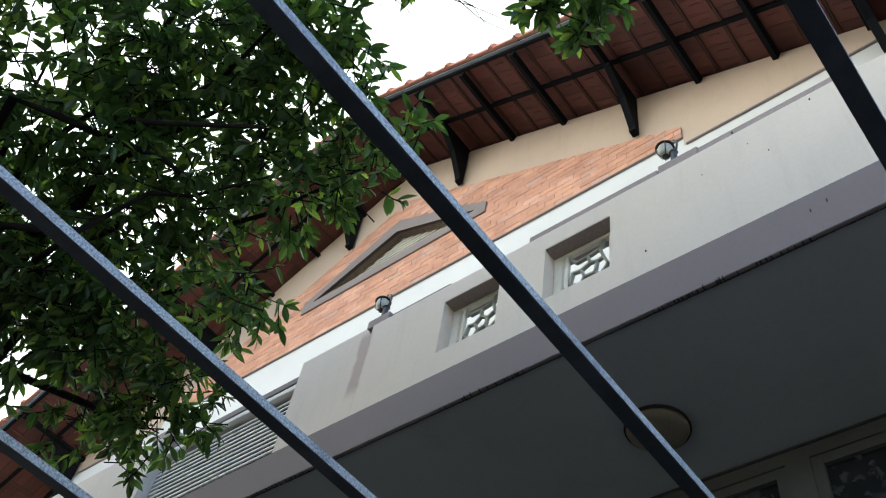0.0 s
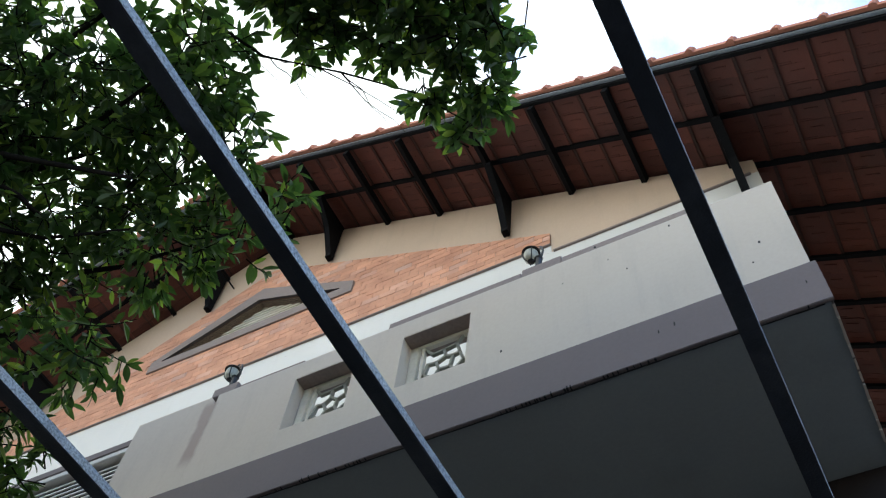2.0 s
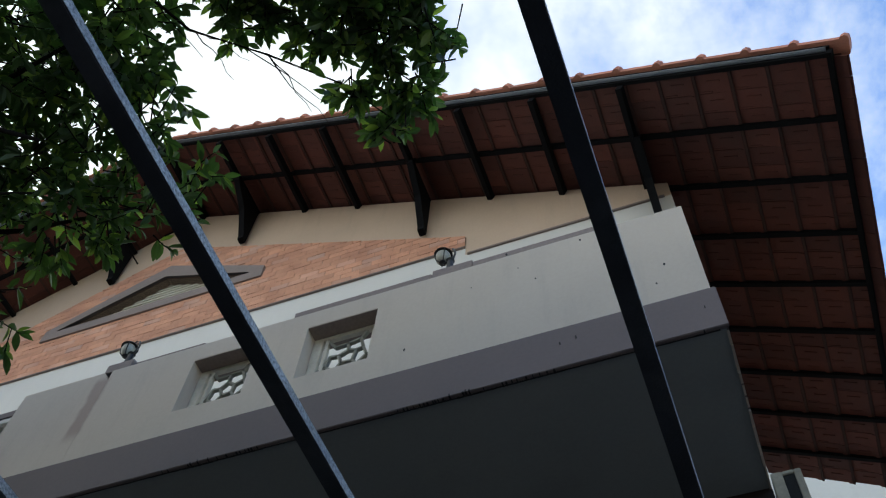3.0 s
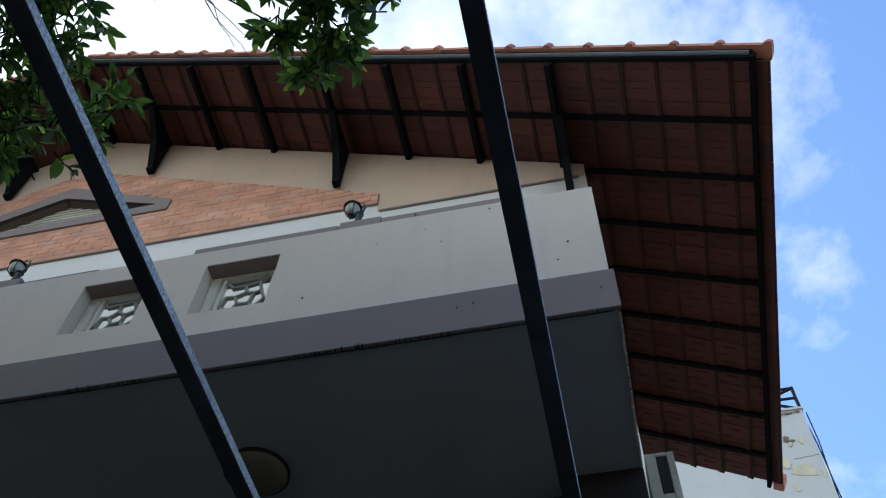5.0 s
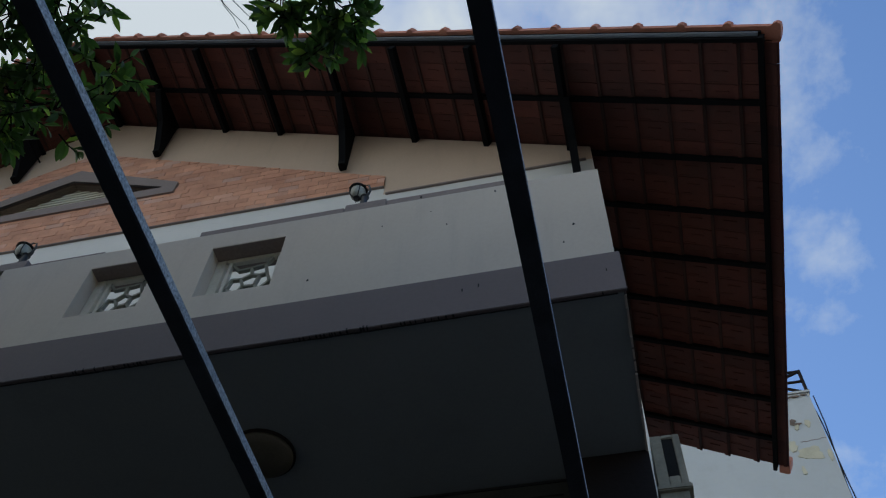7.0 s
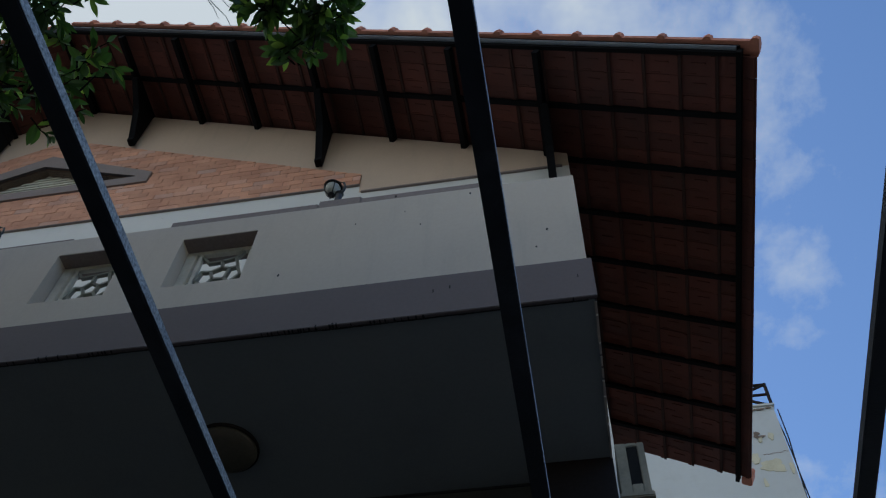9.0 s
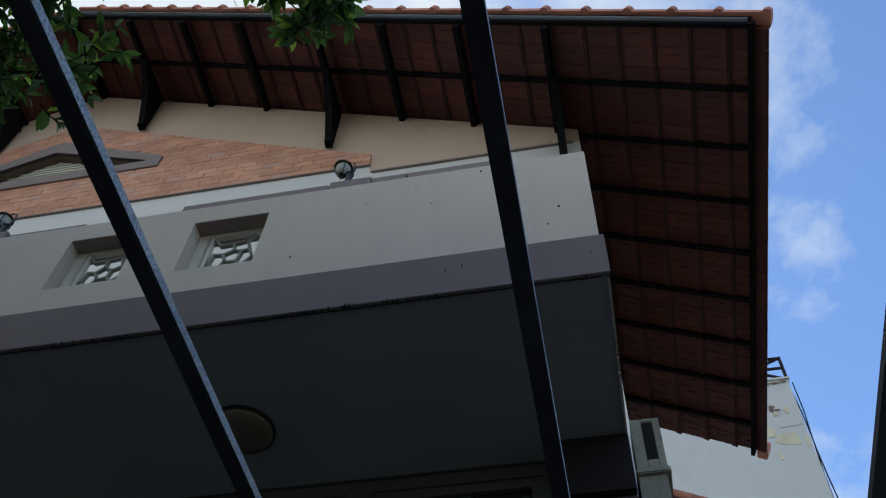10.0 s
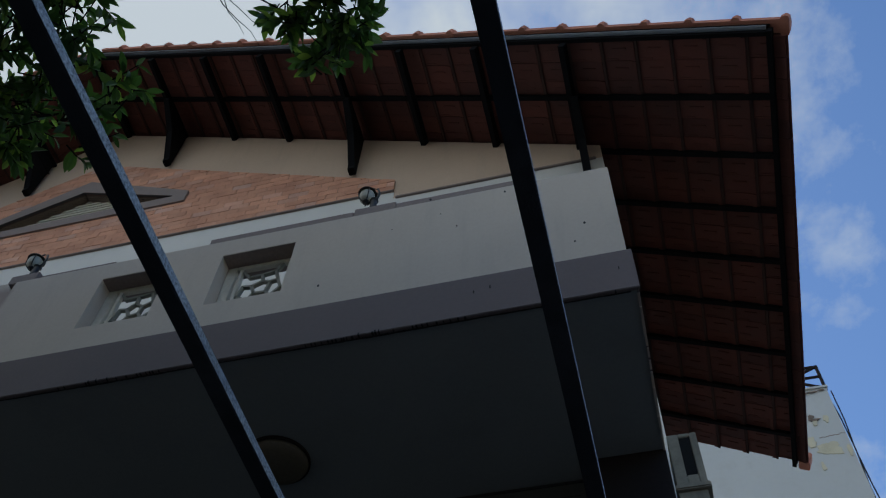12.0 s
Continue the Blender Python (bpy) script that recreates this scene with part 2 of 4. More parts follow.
def leaf_material():
    m = bpy.data.materials.new("leaf")
    m.use_nodes = True
    n, l = m.node_tree.nodes, m.node_tree.links
    b, out = n["Principled BSDF"], n["Material Output"]
    geo = n.new("ShaderNodeNewGeometry")
    ra = n.new("ShaderNodeValToRGB")
    e = ra.color_ramp.elements
    e[0].color, e[1].color = (0.026, 0.052, 0.020, 1), (0.170, 0.235, 0.058, 1)
    mid = e.new(0.78)
    mid.color = (0.050, 0.096, 0.032, 1)
    l.new(geo.outputs["Random Per Island"], ra.inputs["Fac"])
    l.new(ra.outputs["Color"], b.inputs["Base Color"])
    b.inputs["Roughness"].default_value = 0.42
    tr = n.new("ShaderNodeBsdfTranslucent")
    br = n.new("ShaderNodeMixRGB")
    br.blend_type, br.inputs["Fac"].default_value = "MULTIPLY", 1.0
    br.inputs["Color2"].default_value = (2.2, 2.5, 1.1, 1)
    l.new(ra.outputs["Color"], br.inputs["Color1"])
    l.new(br.outputs["Color"], tr.inputs["Color"])
    mx = n.new("ShaderNodeMixShader")
    mx.inputs["Fac"].default_value = 0.45
    l.new(b.outputs[0], mx.inputs[1])
    l.new(tr.outputs[0], mx.inputs[2])
    l.new(mx.outputs[0], out.inputs["Surface"])
    return m


M_leaf = leaf_material()


# ---- mesh helpers ----
def box(bm, x0, x1, y0, y1, z0, z1, turn=None):
    v = [Vector((x, y, z)) for z in (z0, z1) for x, y in ((x0, y0), (x1, y0), (x1, y1), (x0, y1))]
    if turn is not None:
        v = [turn @ p for p in v]
    v = [bm.verts.new(p) for p in v]
    for q in ((3, 2, 1, 0), (4, 5, 6, 7), (0, 1, 5, 4), (1, 2, 6, 5), (2, 3, 7, 6), (3, 0, 4, 7)):
        bm.faces.new([v[i] for i in q])
    return v


def prism_y(bm, outline, y0, y1):
    """A solid with the outline (x, z), counter-clockwise seen from -y, from y0 back to y1."""
    a = [bm.verts.new((x, y0, z)) for x, z in outline]
    b = [bm.verts.new((x, y1, z)) for x, z in outline]
    bm.faces.new(a)
    bm.faces.new(b[::-1])
    for i in range(len(a)):
        j = (i + 1) % len(a)
        bm.faces.new((a[j], a[i], b[i], b[j]))


def prism_x(bm, outline, x0, x1):
    """A solid with the outline (y, z) from x0 to x1."""
    a = [bm.verts.new((x0, y, z)) for y, z in outline]
    b = [bm.verts.new((x1, y, z)) for y, z in outline]
    bm.faces.new(a)
    bm.faces.new(b[::-1])
    for i in range(len(a)):
        j = (i + 1) % len(a)
        bm.faces.new((a[j], a[i], b[i], b[j]))


def tube(bm, points, radii, sides=8):
    """A tapered round bar along points."""
    rings = []
    for i, p in enumerate(points):
        p = Vector(p)
        ahead = (Vector(points[min(i + 1, len(points) - 1)]) - Vector(points[max(i - 1, 0)])).normalized()
        side = ahead.orthogonal().normalized()
        up = ahead.cross(side)
        rings.append([bm.verts.new(p + radii[i] * (math.cos(a) * side + math.sin(a) * up)) for a in (2 * math.pi * k / sides for k in range(sides))])
    for a, b in zip(rings, rings[1:]):
        for k in range(sides):
            bm.faces.new((a[k], a[(k + 1) % sides], b[(k + 1) % sides], b[k]))
    bm.faces.new(rings[0][::-1])
    bm.faces.new(rings[-1])


def lathe(bm, profile, centre, sides=24):
    """A turned solid from rows of (radius, height)."""
    cx, cy, cz = centre
    rings = [[bm.verts.new((cx + r * math.cos(2 * math.pi * k / sides), cy + r * math.sin(2 * math.pi * k / sides), cz + h)) for k in range(sides)] for r, h in profile]
    for a, b in zip(rings, rings[1:]):
        for k in range(sides):
            bm.faces.new((a[k], a[(k + 1) % sides], b[(k + 1) % sides], b[k]))
    bm.faces.new(rings[0][::-1])
    bm.faces.new(rings[-1])


def mesh_of(name, bm, mat, soft=0.0, smooth=False):
    if soft:
        bmesh.ops.bevel(bm, geom=list(bm.edges), offset=soft, segments=2, affect="EDGES", clamp_overlap=True)
    bmesh.ops.recalc_face_normals(bm, faces=bm.faces[:])
    me = bpy.data.meshes.new(name)
    bm.to_mesh(me)
    bm.free()
    me.materials.append(mat)
    if smooth:
        for p in me.polygons:
            p.use_smooth = True
    return me


def part(name, bm, mat, parent=None, label="", soft=0.0, smooth=False):
    """Links a bmesh as one mesh object under a thing or a part."""
    ob = new(name, mesh_of(name, bm, mat, soft, smooth))
    ob.parent = parent
    if label:
        tagged(ob, label)
    return ob


def thing(name, label, category, group="", kind=""):
    return tagged(new(name), label, category, group, kind)


def boxes(name, mat, parent, *rows, label="", soft=0.0):
    bm = bmesh.new()
    for r in rows:
        box(bm, *r)
    return part(name, bm, mat, parent, label, soft)


# ---- the plan (heights from the eye) ----
YP, YB, YW, YV = 2.238, 2.180, 4.124, 3.074      # parapet face, band face, gable wall face, verge
YL = 3.17                                        # wall under the balcony
Z_UNDER, Z_BAND, Z_TOP = 2.90 + E, 3.156 + E, 3.945 + E
X_END = 0.126                                    # the balcony's end
APEX, SLOPE = -5.40, 0.487                       # ridge line and fall of the roof
X_EAVE = 1.59


def z_roof(x):
    """The underside of the tiles' bearers at x."""
    return E + 7.025 + SLOPE * ((X_EAVE - APEX) - abs(x - APEX))


# ---- ground and added sky-blocking wall ----
ground = boxes("ground", M_ground, None, (-60, 60, -60, 60, -0.3, 0.0))
tagged(ground, "dark paved yard before the house", "ground", kind="structure")
# unseen tall wall added to cut low southern light on the facade
sky_block = boxes("south_sky_block", M_parapet, None, (-16, 12, -7.3, -7.1, 0, 5.2))
tagged(sky_block, "unseen plain grey wall added to block low sky", "wall", kind="structure")

# ---- gable wall ----
gable = thing("wall_north", "cream and white plastered gable wall", "wall", kind="structure")
W_L, W_R = 2 * APEX - 0.20, 0.20
bm = bmesh.new()
VX = -5.44  # the vent's middle
VENT = [(-6.83, 8.25), (-4.05, 8.25), (-4.05, 8.45), (VX, 9.17), (-6.83, 8.45)]
HOLE = [(-6.66, 8.39), (-4.22, 8.39), (-4.22, 8.405), (VX, 8.935), (-6.66, 8.405)]


def holed(bm, right, left, y0, y1):
    """A wall in two halves round the vent's hole; right and left are the outer corners from foot to head."""
    foot, head = right[0], right[-1]
    prism_y(bm, [(VX, foot[1])] + right[1:-1] + [(VX, head[1])] + [(VX, HOLE[3][1] + E), (HOLE[2][0], HOLE[2][1] + E), (HOLE[1][0], HOLE[1][1] + E), (VX, HOLE[1][1] + E)], y0, y1)
    prism_y(bm, [(VX, foot[1]), (VX, HOLE[0][1] + E), (HOLE[0][0], HOLE[0][1] + E), (HOLE[4][0], HOLE[4][1] + E), (VX, HOLE[3][1] + E), (VX, head[1])] + left[::-1], y0, y1)


holed(bm, [(0, E + 7.49), (W_R, E + 7.49), (W_R, z_roof(W_R) + 0.02), (0, z_roof(VX) + 0.02)], [(W_L, E + 7.49), (W_L, z_roof(W_L) + 0.02)], YW, YW + 0.22)
part("upper_wall", bm, M_cream, gable, "cream painted plaster")
boxes("lower_wall", M_white, gable, (W_L, W_R, YW - 0.004, YW + 0.22, Z_UNDER + 0.1, E + 7.485), label="white painted plaster")
boxes("lower_wall", M_white, gable, (-9.06, -1.745, YW - 0.004, YW - 0.0005, E + 7.4855, E + 7.601), label="white painted plaster")
side = boxes("wall_east", M_cream, None, (W_R - 0.22, W_R, YW + 0.224, 7.6, 0.0, E + 7.6))
tagged(side, "cream side wall under the eave", "wall", kind="structure")
west = boxes("wall_west", M_cream, None, (W_L, W_L + 0.22, YW + 0.224, 7.6, 0.0, E + 7.6))
tagged(west, "cream side wall under the far eave", "wall", kind="structure")
back = boxes("wall_back", M_cream, None, (W_L, W_R, 7.604, 7.8, 0.0, E + 7.6))
tagged(back, "plain cream rear wall", "wall", kind="structure")
ledges = thing("trim", "taupe string course on the gable wall", "trim", kind="structure")
boxes("ledge", M_taupe, ledges, (-1.72, W_R - 0.06, YW - 0.026, YW - 0.001, E + 7.468, E + 7.491), soft=0.004)
boxes("ledge", M_taupe, ledges, (-9.06, -1.745, YW - 0.030, YW - 0.0045, E + 7.602, E + 7.614), soft=0.002)
boxes("ledge", M_taupe, ledges, (W_L + 0.06, -9.08, YW - 0.026, YW - 0.001, E + 7.468, E + 7.491), soft=0.004)

# ---- triangular vent ----
vent = thing("gable_vent", "taupe five-sided gable vent frame with cream louvres", "vent")
bm = bmesh.new()
outer, inner = VENT, HOLE
rings = []
for y in (YW - 0.045, YW + 0.20):
    rings.append([[bm.verts.new((x, y, z + E)) for x, z in o] for o in (outer, inner)])
for i in range(5):
    j = (i + 1) % 5
    bm.faces.new((rings[0][0][i], rings[0][0][j], rings[0][1][j], rings[0][1][i]))
    bm.faces.new((rings[1][0][i], rings[1][1][i], rings[1][1][j], rings[1][0][j]))
    bm.faces.new((rings[0][0][i], rings[1][0][i], rings[1][0][j], rings[0][0][j]))
part("frame", bm, M_taupe, vent)
# reveal is taupe like the frame; its shade is painted in dark mauve
bm = bmesh.new()
for i in range(5):
    (xa, za), (xb, zb) = inner[i], inner[(i + 1) % 5]
    q = [bm.verts.new((x, y, z + E)) for x, z, y in ((xa, za, YW - 0.043), (xb, zb, YW - 0.043), (xb, zb, YW + 0.20), (xa, za, YW + 0.20))]
    bm.faces.new(q)
part("reveal", bm, M_mauve, vent, "taupe inner reveal darkened for shade")
# dark sheet closes the vent where only shade would show
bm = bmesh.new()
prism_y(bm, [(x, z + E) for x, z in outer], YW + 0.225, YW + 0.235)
part("shade_sheet", bm, M_dark, vent, "dark sheet for the shade behind the louvres")
z = 8.31
while z < 8.95:
    half = 1.23 - max(0.0, z - 0.014 - 8.405) * 2.28
    if half > 0.06:
        bm = bmesh.new()
        box(bm, VX - half, VX + half, -0.005, 0.005, -0.010, 0.010, pose(0, YW + 0.085, z + E, 25))
        part("louvre", bm, M_louvre, vent)
    z += 0.056

# ---- balcony ----
balcony = thing("balcony", "pale grey balcony parapet over a mauve-grey band", "balcony", kind="structure")
X_W = -11.0
boxes("slab", M_ceiling, balcony, (X_W, X_END + 0.003, YB + 0.022, YW - 0.005, Z_UNDER + 0.004, Z_UNDER + 0.252), label="grey-green painted underside")
bm = bmesh.new()
box(bm, X_W, X_END + 0.016, YB, YB + 0.018, Z_UNDER, Z_BAND)
box(bm, X_END + 0.005, X_END + 0.011, YB + 0.020, YW - 0.3, Z_UNDER, Z_BAND)
part("band", bm, M_band, balcony, "mauve-grey painted slab edge", soft=0.003)
bm = bmesh.new()
y = YB + 0.03
while y < YW - 0.9:
    step = random.uniform(0.02, 0.07)
    box(bm, X_END + 0.005 - random.uniform(0.0, 0.005), X_END + 0.011, y, y + step * random.choice((1.0, 1.0, 0.8)), Z_UNDER - random.uniform(0.003, 0.010), Z_UNDER - 0.001)
    y += step
part("drip_edge", bm, M_parapet, balcony, "thin ragged plaster edge")


def pierced_panel(bm, x0, x1, z0, z1, holes, y0, y1):
    """A wall from x0 to x1 with square holes (xa, xb, za, zb) in one row."""
    x = x0
    for xa, xb, za, zb in holes:
        box(bm, x, xa, y0, y1, z0, z1)
        box(bm, xa, xb, y0, y1, z0, za)
        box(bm, xa, xb, y0, y1, zb, z1)
        x = xb
    box(bm, x, x1, y0, y1, z0, z1)


HOLES = [(-2.437, -2.065, 3.405 + E, 3.808 + E), (-1.786, -1.406, 3.405 + E, 3.808 + E)]
bm = bmesh.new()
pierced_panel(bm, -2.985, X_END, Z_BAND + 0.001, Z_TOP, HOLES, YP, YP + 0.155)
bmesh.ops.remove_doubles(bm, verts=bm.verts[:], dist=0.0005)
part("parapet", bm, M_parapet, balcony)
boxes("parapet", M_parapet, balcony, (X_END - 0.20, X_END, YP + 0.204, YW - 0.01, Z_BAND + 0.001, Z_TOP))
# the next length of parapet, its upper corner broken away beside the lamp plinth
bm = bmesh.new()
prism_y(bm, [(-3.55, Z_BAND + 0.001), (-2.9865, Z_BAND + 0.001), (-2.9865, Z_TOP - 0.075), (-3.035, Z_TOP), (-3.55, Z_TOP)], YP, YP + 0.20)
part("parapet", bm, M_parapet, balcony)
boxes("parapet", M_parapet, balcony, (X_W, -4.875, YP, YP + 0.20, Z_BAND + 0.001, Z_TOP))
# coping set back on the parapet
boxes("coping", M_taupe, balcony, (-1.90, -1.135, YP + 0.005, YP + 0.19, Z_TOP + 0.001, Z_TOP + 0.054), (-0.915, -0.25, YP + 0.005, YP + 0.19, Z_TOP + 0.001, Z_TOP + 0.056), label="taupe coping", soft=0.004)
boxes("coping", M_taupe, balcony, (-2.88, -2.45, YP + 0.03, YP + 0.19, Z_TOP + 0.001, Z_TOP + 0.07), label="taupe coping", soft=0.004)
for xa, xb in ((-1.133, -0.918), (-3.05, -2.882), (-5.0, -4.80)):
    boxes("lamp_plinth", M_taupe, balcony, (xa, xb, YP + 0.006, YP + 0.19, Z_TOP + 0.002, Z_TOP + 0.078), label="taupe plinth", soft=0.004)

# small drill holes and chips in the paint
for cx, cz in ((-0.368, 3.899), (-0.023, 3.496), (-0.075, 3.368), (-0.68, 3.806), (-0.914, 3.748), (-0.598, 3.672), (-0.737, 3.963), (-1.227, 3.389)):
    bm = bmesh.new()
    r = random.uniform(0.003, 0.0058)
    prism_y(bm, [(cx + r * random.uniform(0.7, 1.2) * math.cos(a), cz + E + 1.6 * r * random.uniform(0.7, 1.3) * math.sin(a)) for a in (math.pi * k / 4 for k in range(8))], YP - 0.0012, YP + 0.002)
    part("chip", bm, M_grime_shadow, balcony)
for cx, cz in ((0.079, 3.037), (-0.433, 3.064), (-0.5, 3.049)):
    bm = bmesh.new()
    r = random.uniform(0.003, 0.007)
    prism_y(bm, [(cx + 0.6 * r * math.cos(a), cz + E + 2.2 * r * random.uniform(0.7, 1.3) * math.sin(a)) for a in (math.pi * k / 4 for k in range(8))], YB - 0.0012, YB + 0.002)
    part("chip", bm, M_grime_shadow, balcony)

# mould along the drip line
mould = thing("mould_line", "black mould stain along the slab's drip edge", "stain", kind="structure")
bm = bmesh.new()
x = X_W
while x < X_END - 0.03:
    step = random.uniform(0.008, 0.03)
    heavy = 0.5 + noise.noise((x * 1.7, 3.1, 0.0)) + 0.5 * noise.noise((x * 7.0, 1.1, 0.0))
    deep = 0.0015 + 0.0035 * max(0.0, heavy) * random.uniform(0.6, 1.2)
    box(bm, x, x + step + 0.0005, YB + 0.0185, YB + 0.0185 + deep, Z_UNDER - 0.001 - random.uniform(0, 0.002), Z_UNDER + 0.003)
    if heavy > 0.6 and random.random() < 0.6:
        w = random.uniform(0.003, 0.009)
        box(bm, x, x + w, YB + 0.002, YB + 0.0186, Z_UNDER - 0.0012, Z_UNDER + 0.002)
        if heavy > 0.95:
            box(bm, x, x + w, YB - 0.0012, YB + 0.003, Z_UNDER - 0.0008, Z_UNDER + random.uniform(0.003, 0.016) * heavy)
    x += step
part("stain", bm, M_grime_shadow, mould)

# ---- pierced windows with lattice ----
# thin taupe sheet paints the shade under the head of each opening
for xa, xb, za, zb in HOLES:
    boxes("soffit_shade", M_taupe, balcony, (xa + 0.0005, xb - 0.0005, YP + 0.003, YP + 0.153, zb - 0.004, zb - 0.0005), label="taupe sheet darkening the shaded soffit")


def lattice(x0, x1, z0, z1):
    ob = thing("lattice_window", "cream-painted metal lattice set in a square parapet opening", "grille", group="parapet lattices")
    y = YP + 0.092
    f = 0.024
    for name, r in (("stile", (x0 + 0.001, x0 + 0.052, z0 + 0.001, z1 - 0.006)), ("stile", (x1 - 0.020, x1 - 0.001, z0 + 0.001, z1 - 0.006)),
                    ("top_rail", (x0 + 0.053, x1 - 0.021, z1 - 0.034, z1 - 0.006)), ("bottom_rail", (x0 + 0.053, x1 - 0.021, z0 + 0.001, z0 + 0.016))):
        boxes(name, M_grille, ob, (r[0], r[1], y - 0.014, y + 0.014, r[2], r[3]), soft=0.003)
    cx, cz = (x0 + x1) / 2 + 0.014, (z0 + z1) / 2
    w, h = (x1 - x0) / 2 - 0.037, (z1 - z0) / 2 - f
    for ux in (x0 + 0.078, x1 - 0.048):
        boxes("upright", M_grille, ob, (ux - 0.009, ux + 0.009, y - 0.012, y + 0.012, z0 + 0.017, z1 - 0.035), soft=0.002)

    def bar(a, b):
        p, q = Vector((cx + a[0] * w, y + 0.002, cz + a[1] * h)), Vector((cx + b[0] * w, y + 0.002, cz + b[1] * h))
        d = q - p
        bm = bmesh.new()
        box(bm, -0.004, d.length + 0.004, -0.010, 0.010, -0.0075, 0.0075, Matrix.Translation(p) @ pose(0, 0, 0, 0, -math.degrees(math.atan2(d.z, d.x)), 0))
        part("bar", bm, M_lattice, ob, soft=0.0015)

    pick = random.Random(int(abs(cx) * 100))
    ring = [(0.30 * math.cos(k * 2 * math.pi / 5 + 0.4) + pick.uniform(-0.06, 0.06), 0.30 * math.sin(k * 2 * math.pi / 5 + 0.4) + pick.uniform(-0.06, 0.06)) for k in range(5)]
    outer_ring = []
    for k in range(10):
        r = 0.62 + 0.14 * (k % 2) + pick.uniform(-0.05, 0.05)
        a = k * 2 * math.pi / 10 + 0.4
        outer_ring.append((r * math.cos(a), r * math.sin(a)))
    for k in range(5):
        bar(ring[k], ring[(k + 1) % 5])
        bar(ring[k], outer_ring[2 * k])
    for k in range(10):
        if k not in (3, 6):
            bar(outer_ring[k], outer_ring[(k + 1) % 10])
        if k % 2:
            big = max(abs(outer_ring[k][0]), abs(outer_ring[k][1]))
            bar(outer_ring[k], (outer_ring[k][0] * 0.99 / big, outer_ring[k][1] * 0.99 / big))
    return ob


for hole in HOLES:
    lattice(*hole)

# ---- slatted length of the parapet ----
slats = thing("slatted_balustrade", "pale grey horizontal slats between white rails", "balustrade")
boxes("top_rail", M_band, slats, (-4.87, -3.555, YP + 0.05, YP + 0.17, 3.86 + E, 3.92 + E), label="mauve-grey top rail", soft=0.006)
boxes("rail", M_white, slats, (-4.87, -3.555, YP + 0.04, YP + 0.12, 3.795 + E, 3.835 + E), label="white rail", soft=0.004)
boxes("rail", M_white, slats, (-4.87, -3.555, YP + 0.02, YP + 0.12, Z_BAND + 0.002, Z_BAND + 0.085), label="white rail", soft=0.004)
for k in range(14):
    bm = bmesh.new()
    box(bm, -4.868, -3.557, -0.004, 0.004, -0.009, 0.009, pose(0, YP + 0.08, 3.262 + 0.0375 * k + E, -12))
    part("slat", bm, M_white, slats)
# dark sheet gives the slats their shaded gaps
boxes("shade_sheet", M_dark, slats, (-4.868, -3.557, YP + 0.125, YP + 0.135, Z_BAND + 0.002, 3.855 + E), label="dark sheet for the shade between the slats")

# ---- wall lamps on the plinths ----
def lantern(x, y, z):
    ob = thing("balcony_lantern", "black iron lantern with an opal globe on a balcony plinth", "lamp", group="balcony lanterns")
    bm = bmesh.new()
    lathe(bm, [(0.045, -0.05), (0.045, -0.036), (0.03, -0.026), (0.026, 0.022), (0.022, 0.10), (0.032, 0.115)], (0.04, 0, 0), 16)
    part("base", bm, M_iron, ob, smooth=False)
    bm = bmesh.new()
    arm = [(0.04, 0, 0.11), (0.064, 0, 0.15), (0.074, 0, 0.21), (0.057, 0, 0.275), (0.02, 0, 0.295), (0.0, 0, 0.275), (0.01, 0, 0.26)]
    tube(bm, arm, [0.009, 0.009, 0.008, 0.008, 0.007, 0.006, 0.004], 8)
    part("arm", bm, M_iron, ob, smooth=True)
    bm = bmesh.new()
    lathe(bm, [(0.014, 0.218), (0.03, 0.212), (0.064, 0.188), (0.070, 0.176), (0.064, 0.174)], (-0.02, 0, 0.05), 20)
    part("cap", bm, M_iron, ob, smooth=False)
    bm = bmesh.new()
    lathe(bm, [(0.02, 0.072), (0.036, 0.082), (0.050, 0.105), (0.056, 0.135), (0.054, 0.165), (0.050, 0.174)], (-0.02, 0, 0.05), 20)
    part("globe", bm, M_opal, ob, "milky opal glass", smooth=True)
    for k in range(4):
        a = k * math.pi / 2 + 0.5
        pts = [(-0.02 + r * math.cos(a), r * math.sin(a), h + 0.05) for r, h in ((0.063, 0.176), (0.061, 0.135), (0.052, 0.098), (0.026, 0.068))]
        bm = bmesh.new()
        tube(bm, pts, [0.004] * 4, 6)
        part("cage_rib", bm, M_iron, ob)
    bm = bmesh.new()
    lathe(bm, [(0.004, 0.045), (0.010, 0.055), (0.026, 0.064), (0.026, 0.072)], (-0.02, 0, 0.05), 12)
    box(bm, -0.01, 0.045, -0.008, 0.008, 0.100, 0.116)
    part("finial", bm, M_iron, ob)
    ob.matrix_basis = pose(x, y, z) @ Matrix.Scale(0.72, 4)
    return ob


first_lantern = lantern(-1.085, YP + 0.045, Z_TOP + 0.1145)
copy_thing(first_lantern, pose(-3.0, YP + 0.045, Z_TOP + 0.1145))
copy_thing(first_lantern, pose(-4.90, YP + 0.045, Z_TOP + 0.1145))

# ---- under the balcony ----
lower = thing("wall_ground_floor", "grey-green ground floor wall with dark glazed windows", "wall", kind="structure")
WIN = [(-1.71, -1.13), (-1.02, -0.25)]
bm = bmesh.new()
pierced_panel(bm, X_W, -0.17, 0.0, Z_UNDER + 0.003, [(a, b, 1.0, 2.82 + E) for a, b in WIN], YL, YL + 0.2)
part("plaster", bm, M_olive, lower)
